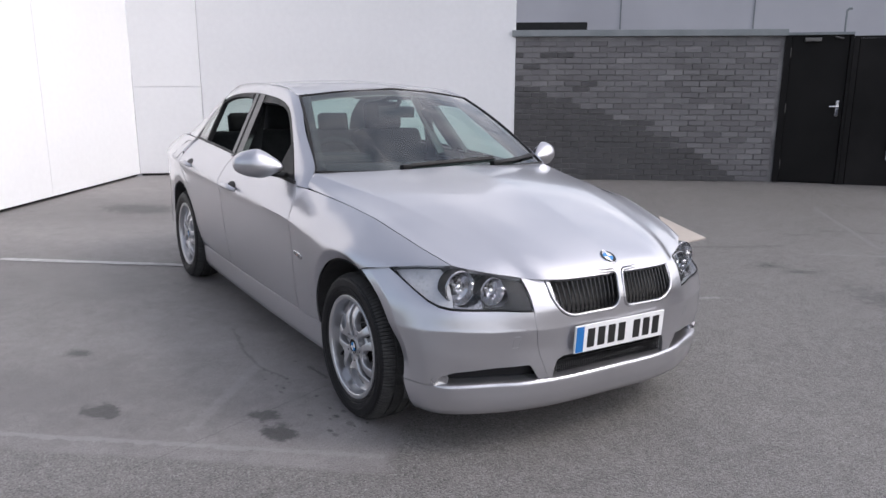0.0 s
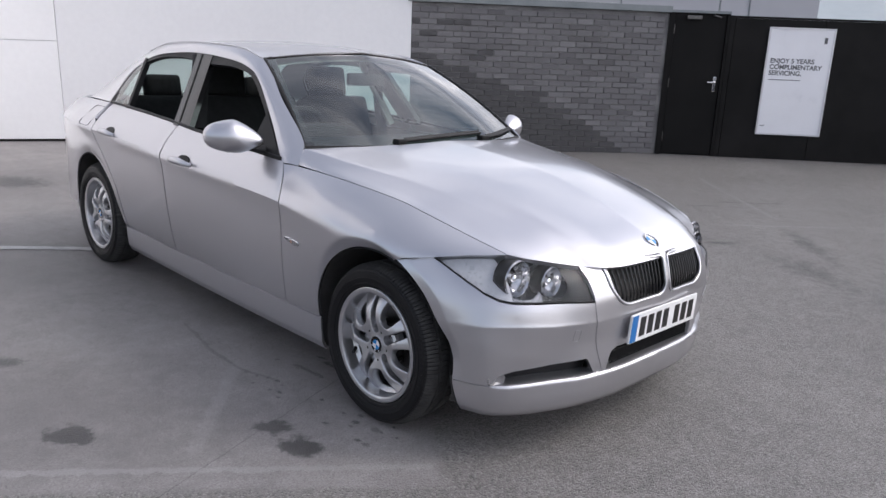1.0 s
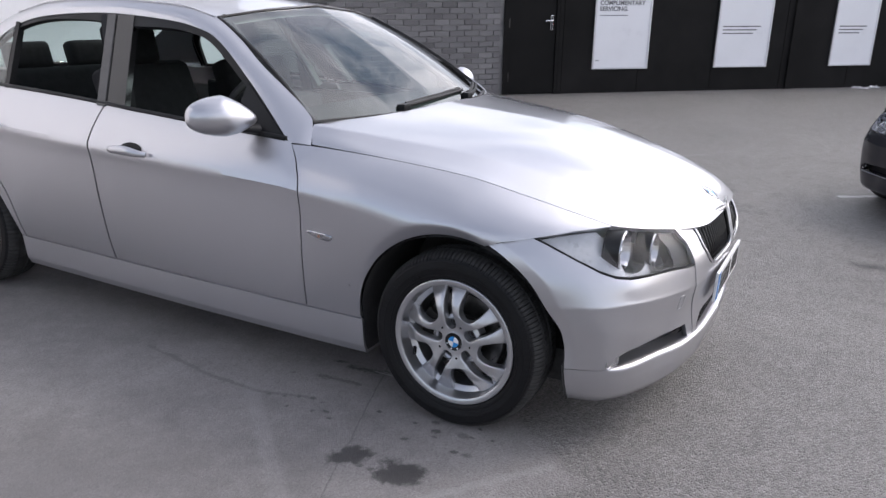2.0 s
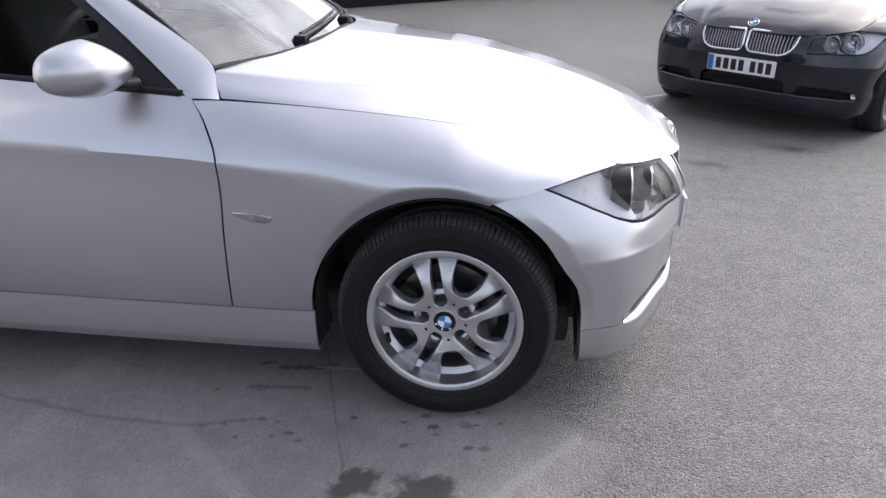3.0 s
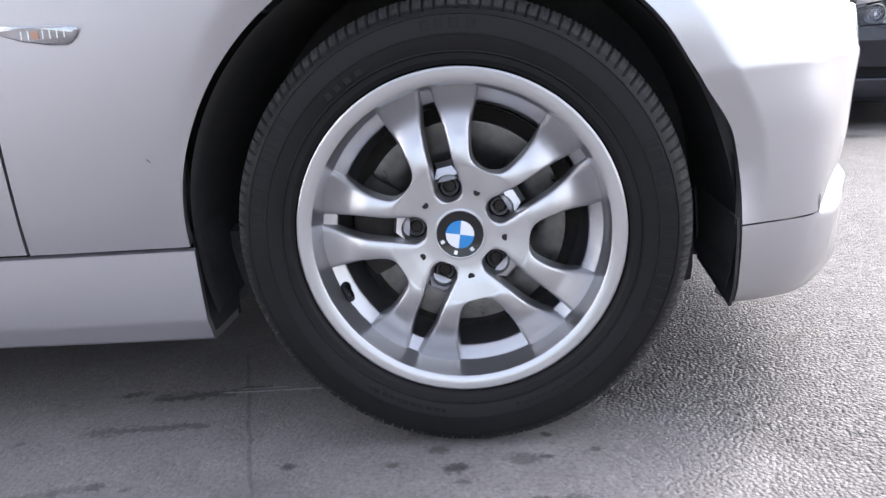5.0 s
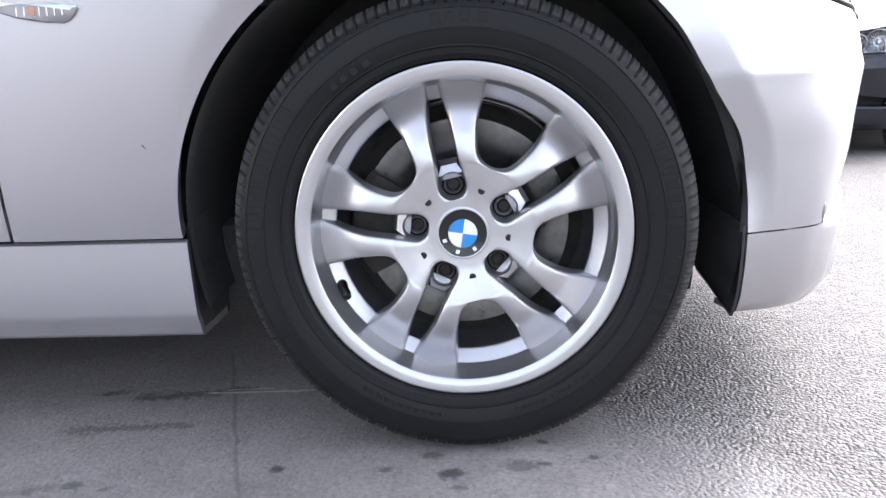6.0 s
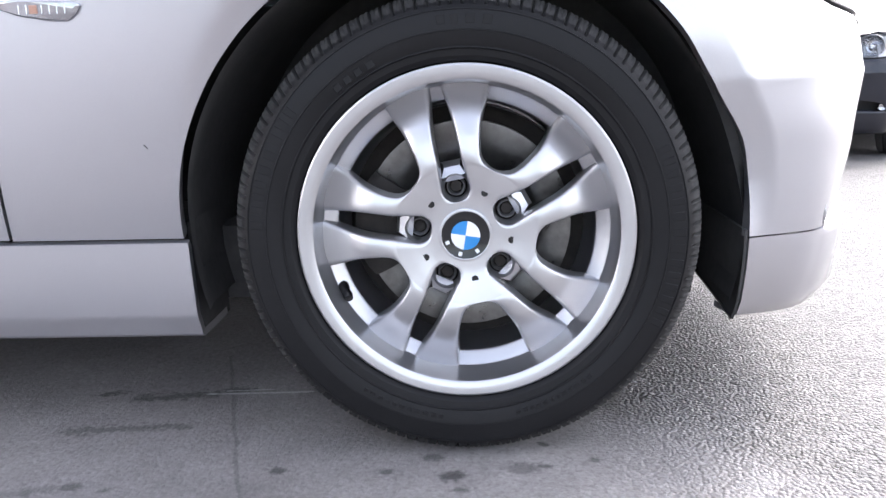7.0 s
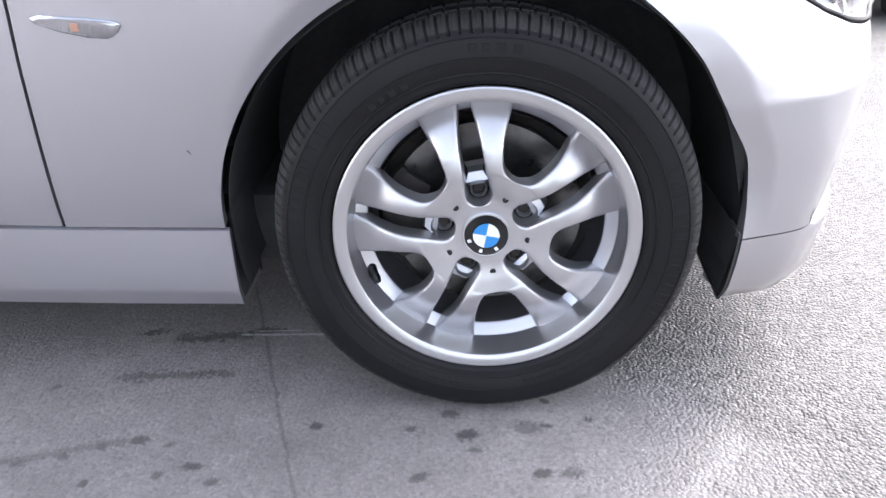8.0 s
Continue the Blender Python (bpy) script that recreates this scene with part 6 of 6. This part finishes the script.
def fence_and_gate():
    turn = math.degrees(FENCE_TURN)
    fence = thing("fence", pose(*FENCE_AT, 0, 0, 0, turn), "black-painted solid board fence round the yard", "fence", kind="structure")
    x = 0.86
    while x < 8.0:
        w = min(1.20, 8.05 - x)
        part("board", box(x + 0.004, x + w - 0.004, 0.0, 0.035, -0.15, 1.895, 0.003), FENCE_BLACK, fence)
        x += w
    part("post", box(0.79, 0.855, -0.012, 0.09, -0.15, 1.90, 0.004), FENCE_BLACK, fence)
    for px in (4.62, 8.05):
        part("post", box(px - 0.05, px + 0.05, -0.03, 0.09, -0.15, 1.91, 0.004), FENCE_BLACK, fence)
    part("rail", box(0.80, 8.08, -0.006, 0.06, 1.898, 1.925, 0.004), FENCE_BLACK, fence)
    part("fence_back", box(0.80, 8.05, 0.036, 0.08, -0.15, 1.88), FENCE_BLACK, fence)
    gate = thing("door_1", pose(*FENCE_AT, 0, 0, 0, turn), "closed black steel door with lever handle", "door", kind="structure")
    part("jamb", box(-0.03, 0.045, -0.02, 0.12, -0.1, 1.97, 0.004), DOOR_BLACK, gate)
    part("jamb", box(0.745, 0.785, -0.02, 0.12, -0.1, 1.97, 0.004), DOOR_BLACK, gate)
    part("door_head", box(-0.03, 0.785, -0.03, 0.12, 1.94, 1.975, 0.004), COPING, gate, "pale strip along the top of the door")
    leaf = part("door_leaf", box(0.05, 0.74, 0.0, 0.05, 0.015, 1.935, 0.004), DOOR_BLACK, gate)
    part("leaf_fill", box(0.045, 0.745, 0.055, 0.08, -0.1, 1.94), DOOR_BLACK, gate)
    for z in (0.25, 1.0, 1.72):
        part("hinge", tube([(0.046, -0.010, z - 0.06), (0.046, -0.010, z + 0.06)], 0.010, 10), STEEL, leaf, "bright steel hinge")
    rose = part("handle_plate", box(0.655, 0.695, -0.010, -0.001, 0.90, 1.10, 0.006), CHROME, leaf, "polished handle plate")
    part("lever", tube([(0.675, -0.010, 1.03), (0.675, -0.055, 1.03), (0.655, -0.060, 1.03), (0.565, -0.058, 1.026)], 0.010, 10), CHROME, rose, smooth=True)
    part("door_closer", box(0.20, 0.40, -0.05, -0.002, 1.855, 1.905, 0.008), STEEL, leaf, "grey door closer")
    part("closer_arm", tube([(0.56, -0.03, 1.915), (0.66, -0.035, 1.89)], 0.012, 8), STEEL, leaf)
    for k, (x0, x1) in enumerate(((1.32, 2.20), (3.29, 4.19), (5.29, 6.05), (6.87, 7.53))):
        z0, z1 = 0.345, 1.795
        p = thing("poster", pose(*FENCE_AT, 0, 0, 0, turn) @ pose(x0, -0.004, z0), ("tall white framed poster with dark lettering" if k == 0 else "tall white framed poster" if k < 3 else "white framed poster with a dark red print"), "poster", "posters on the fence")
        w, h = x1 - x0, z1 - z0
        part("print", box(0.02, w - 0.02, -0.014, 0.0, 0.02, h - 0.02), POSTER_WHITE, p)
        for b in ((0, w, 0, 0.022), (0, w, h - 0.022, h), (0, 0.022, 0.0225, h - 0.0225), (w - 0.022, w, 0.0225, h - 0.0225)):
            part("frame_bar", box(b[0], b[1], -0.024, 0.0, b[2], b[3], 0.003), POSTER_FRAME, p)
        if k == 0:
            writing(p, "ENJOY 5 YEARS\nCOMPLIMENTARY\nSERVICING.", 0.086, pose(0.065, -0.0155, h - 0.47, 90, 0, 0), INK)
            part("small_print", box(0.075, 0.50, -0.0155, -0.0145, h - 0.700, h - 0.690), INK, p)
            part("small_print", box(0.05, 0.11, -0.0155, -0.0145, 0.12, 0.128), INK, p)
            part("emblem", box(w - 0.135, w - 0.095, -0.0155, -0.0145, h - 0.20, h - 0.12), INK, p)
        elif k < 3:
            for q in range(3):
                part("small_print", box(0.09, w - 0.18 - 0.06 * q, -0.0155, -0.0145, h - 0.86 - 0.05 * q, h - 0.845 - 0.05 * q), INK, p)
        else:
            part("dark_print", box(0.08, w - 0.08, -0.0155, -0.0145, 0.10, h - 0.10), POSTER_DARK, p)
            part("small_print", box(0.20, w - 0.20, -0.0165, -0.0157, 0.62, 0.65), POSTER_WHITE, p)


def backdrop_buildings():
    turn = math.degrees(FENCE_TURN)
    b = thing("grey_building", pose(*FENCE_AT, 0, 0, 0, turn), "large pale grey clad building behind the wall", "building")
    part("wall", box(-9.0, 3.82, 5.0, 9.0, -0.3, 3.6), GREY_CLAD, b)
    for x in (-7.5, -5.0, -2.5, 0.0, 2.5):
        part("cladding_joint", box(x - 0.012, x + 0.012, 4.985, 5.0, 0, 3.6), COPING, b)
    h = thing("far_building", pose(*FENCE_AT, 0, 0, 0, turn), "low distant building with a shallow grey-green roof", "building")
    part("wall", box(9.0, 40.0, 34.0, 46.0, -0.3, 3.2), GREY_CLAD, h)
    part("roof", mesh_of([(8.0, 33.0, 3.2), (41.0, 33.0, 3.2), (41.0, 40.0, 5.7), (8.0, 40.0, 5.7), (8.0, 47.0, 3.2), (41.0, 47.0, 3.2)], [(0, 1, 2, 3), (3, 2, 5, 4), (0, 3, 4), (1, 5, 2)]), ROOF_GREY, h)


ground()
white_cove()
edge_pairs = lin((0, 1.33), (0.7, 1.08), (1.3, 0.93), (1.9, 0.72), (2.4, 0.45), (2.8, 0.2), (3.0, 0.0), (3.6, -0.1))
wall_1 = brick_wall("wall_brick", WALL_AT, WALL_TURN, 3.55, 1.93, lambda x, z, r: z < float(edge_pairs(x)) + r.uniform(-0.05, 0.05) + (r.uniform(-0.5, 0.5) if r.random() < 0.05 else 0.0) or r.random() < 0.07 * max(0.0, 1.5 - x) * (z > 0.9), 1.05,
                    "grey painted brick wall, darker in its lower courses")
cop = part("coping", box(-0.05, 3.56, -0.035, 0.26, 1.935, 2.02, 0.008), COPING, wall_1, "grey-green flat coping")
part("roof_edge", box(-0.05, 0.98, 0.30, 0.50, 2.03, 2.14, 0.01), BLACK_TRIM, wall_1, "dark roof edge behind the coping")
fence_and_gate()


def litter(x, y, size, seed):
    """A crumpled scrap of pale paper on the yard."""
    rng = random.Random(seed)
    P = np.zeros((7, 6, 3))
    for i in range(7):
        for j in range(6):
            px, py = x + (i / 6 - 0.5) * size * 1.6, y + (j / 5 - 0.5) * size
            P[i, j] = (px + rng.uniform(-0.01, 0.01), py + rng.uniform(-0.01, 0.01), float(yard_z(px, py)) + 0.004 + rng.uniform(0, 0.035) * (0 < i < 6 and 0 < j < 5))
    tagged(part("litter", sheet(P), POSTER_FRAME), "crumpled pale paper scrap lying by the black fence", "litter", "litter by the fence")


for k_, (a_, b_, size_) in enumerate(((5.85, -0.14, 0.16), (6.12, -0.12, 0.10), (6.72, -0.13, 0.09))):
    litter(FENCE_AT[0] + math.cos(FENCE_TURN) * a_ - math.sin(FENCE_TURN) * b_, FENCE_AT[1] + math.sin(FENCE_TURN) * a_ + math.cos(FENCE_TURN) * b_, size_, 20 + k_)
pipe = thing("vent_pipe", pose(*FENCE_AT, 0, 0, 0, math.degrees(FENCE_TURN)), "thin dark vent pipe standing behind the fence", "pipe")
part("pipe_stem", tube([(0.78, 0.6, 0.0), (0.78, 0.6, 2.28)], 0.014, 10), COPING, pipe, smooth=True)
part("pipe_cowl", tube([(0.78, 0.6, 2.28), (0.80, 0.6, 2.305), (0.84, 0.6, 2.305)], 0.016, 10), COPING, pipe, smooth=True)
brick_wall("wall_brick_2", (2.62, 12.52), 0.02, 6.0, 2.4, lambda x, z, r: False, 99, "grey brick wall beyond the fence")
backdrop_buildings()
ground_strip("painted_line", (-4.07, -2.0), (-2.6, -0.22), 0.08, PAINT_LINE, "faded white bay line on the yard", 3)
ground_strip("painted_line", (1.05, 3.80), (1.45, 4.06), 0.07, PAINT_LINE, "short worn white line on the yard", 5)
bd = sheet(np.array([[[-2.95, 4.37, 0], [-1.88, 3.85, 0]], [[-2.55, 4.0, 0], [-1.85, 3.35, 0]]]))
for v in bd.verts:
    v.co.z = float(yard_z(v.co.x, v.co.y)) + 0.012
r_ = bmesh.ops.extrude_face_region(bd, geom=bd.faces[:])
bmesh.ops.translate(bd, vec=(0, 0, -0.010), verts=[v for v in r_["geom"] if isinstance(v, bmesh.types.BMVert)])
tagged(part("board", bd, BOARD), "beige sheet of board lying on the yard", "board")

# ---- the cars ----
LEAN = Matrix.Translation((0, -0.8, 0)) @ Matrix.Rotation(-0.028, 4, "X") @ Matrix.Translation((0, 0.8, 0))
silver_car = thing("car", LEAN, "silver four-door saloon car parked on the yard, windows down", "car", "parked cars")
saloon(silver_car, SILVER)
far_car = thing("car", Matrix.Translation((2.06, 3.56, -0.117)) @ Matrix.Rotation(radians(-125.0), 4, "Z"), "dark blue four-door saloon car with chrome-edged grille, parked", "car", "parked cars")
saloon(far_car, DARKBLUE, True)
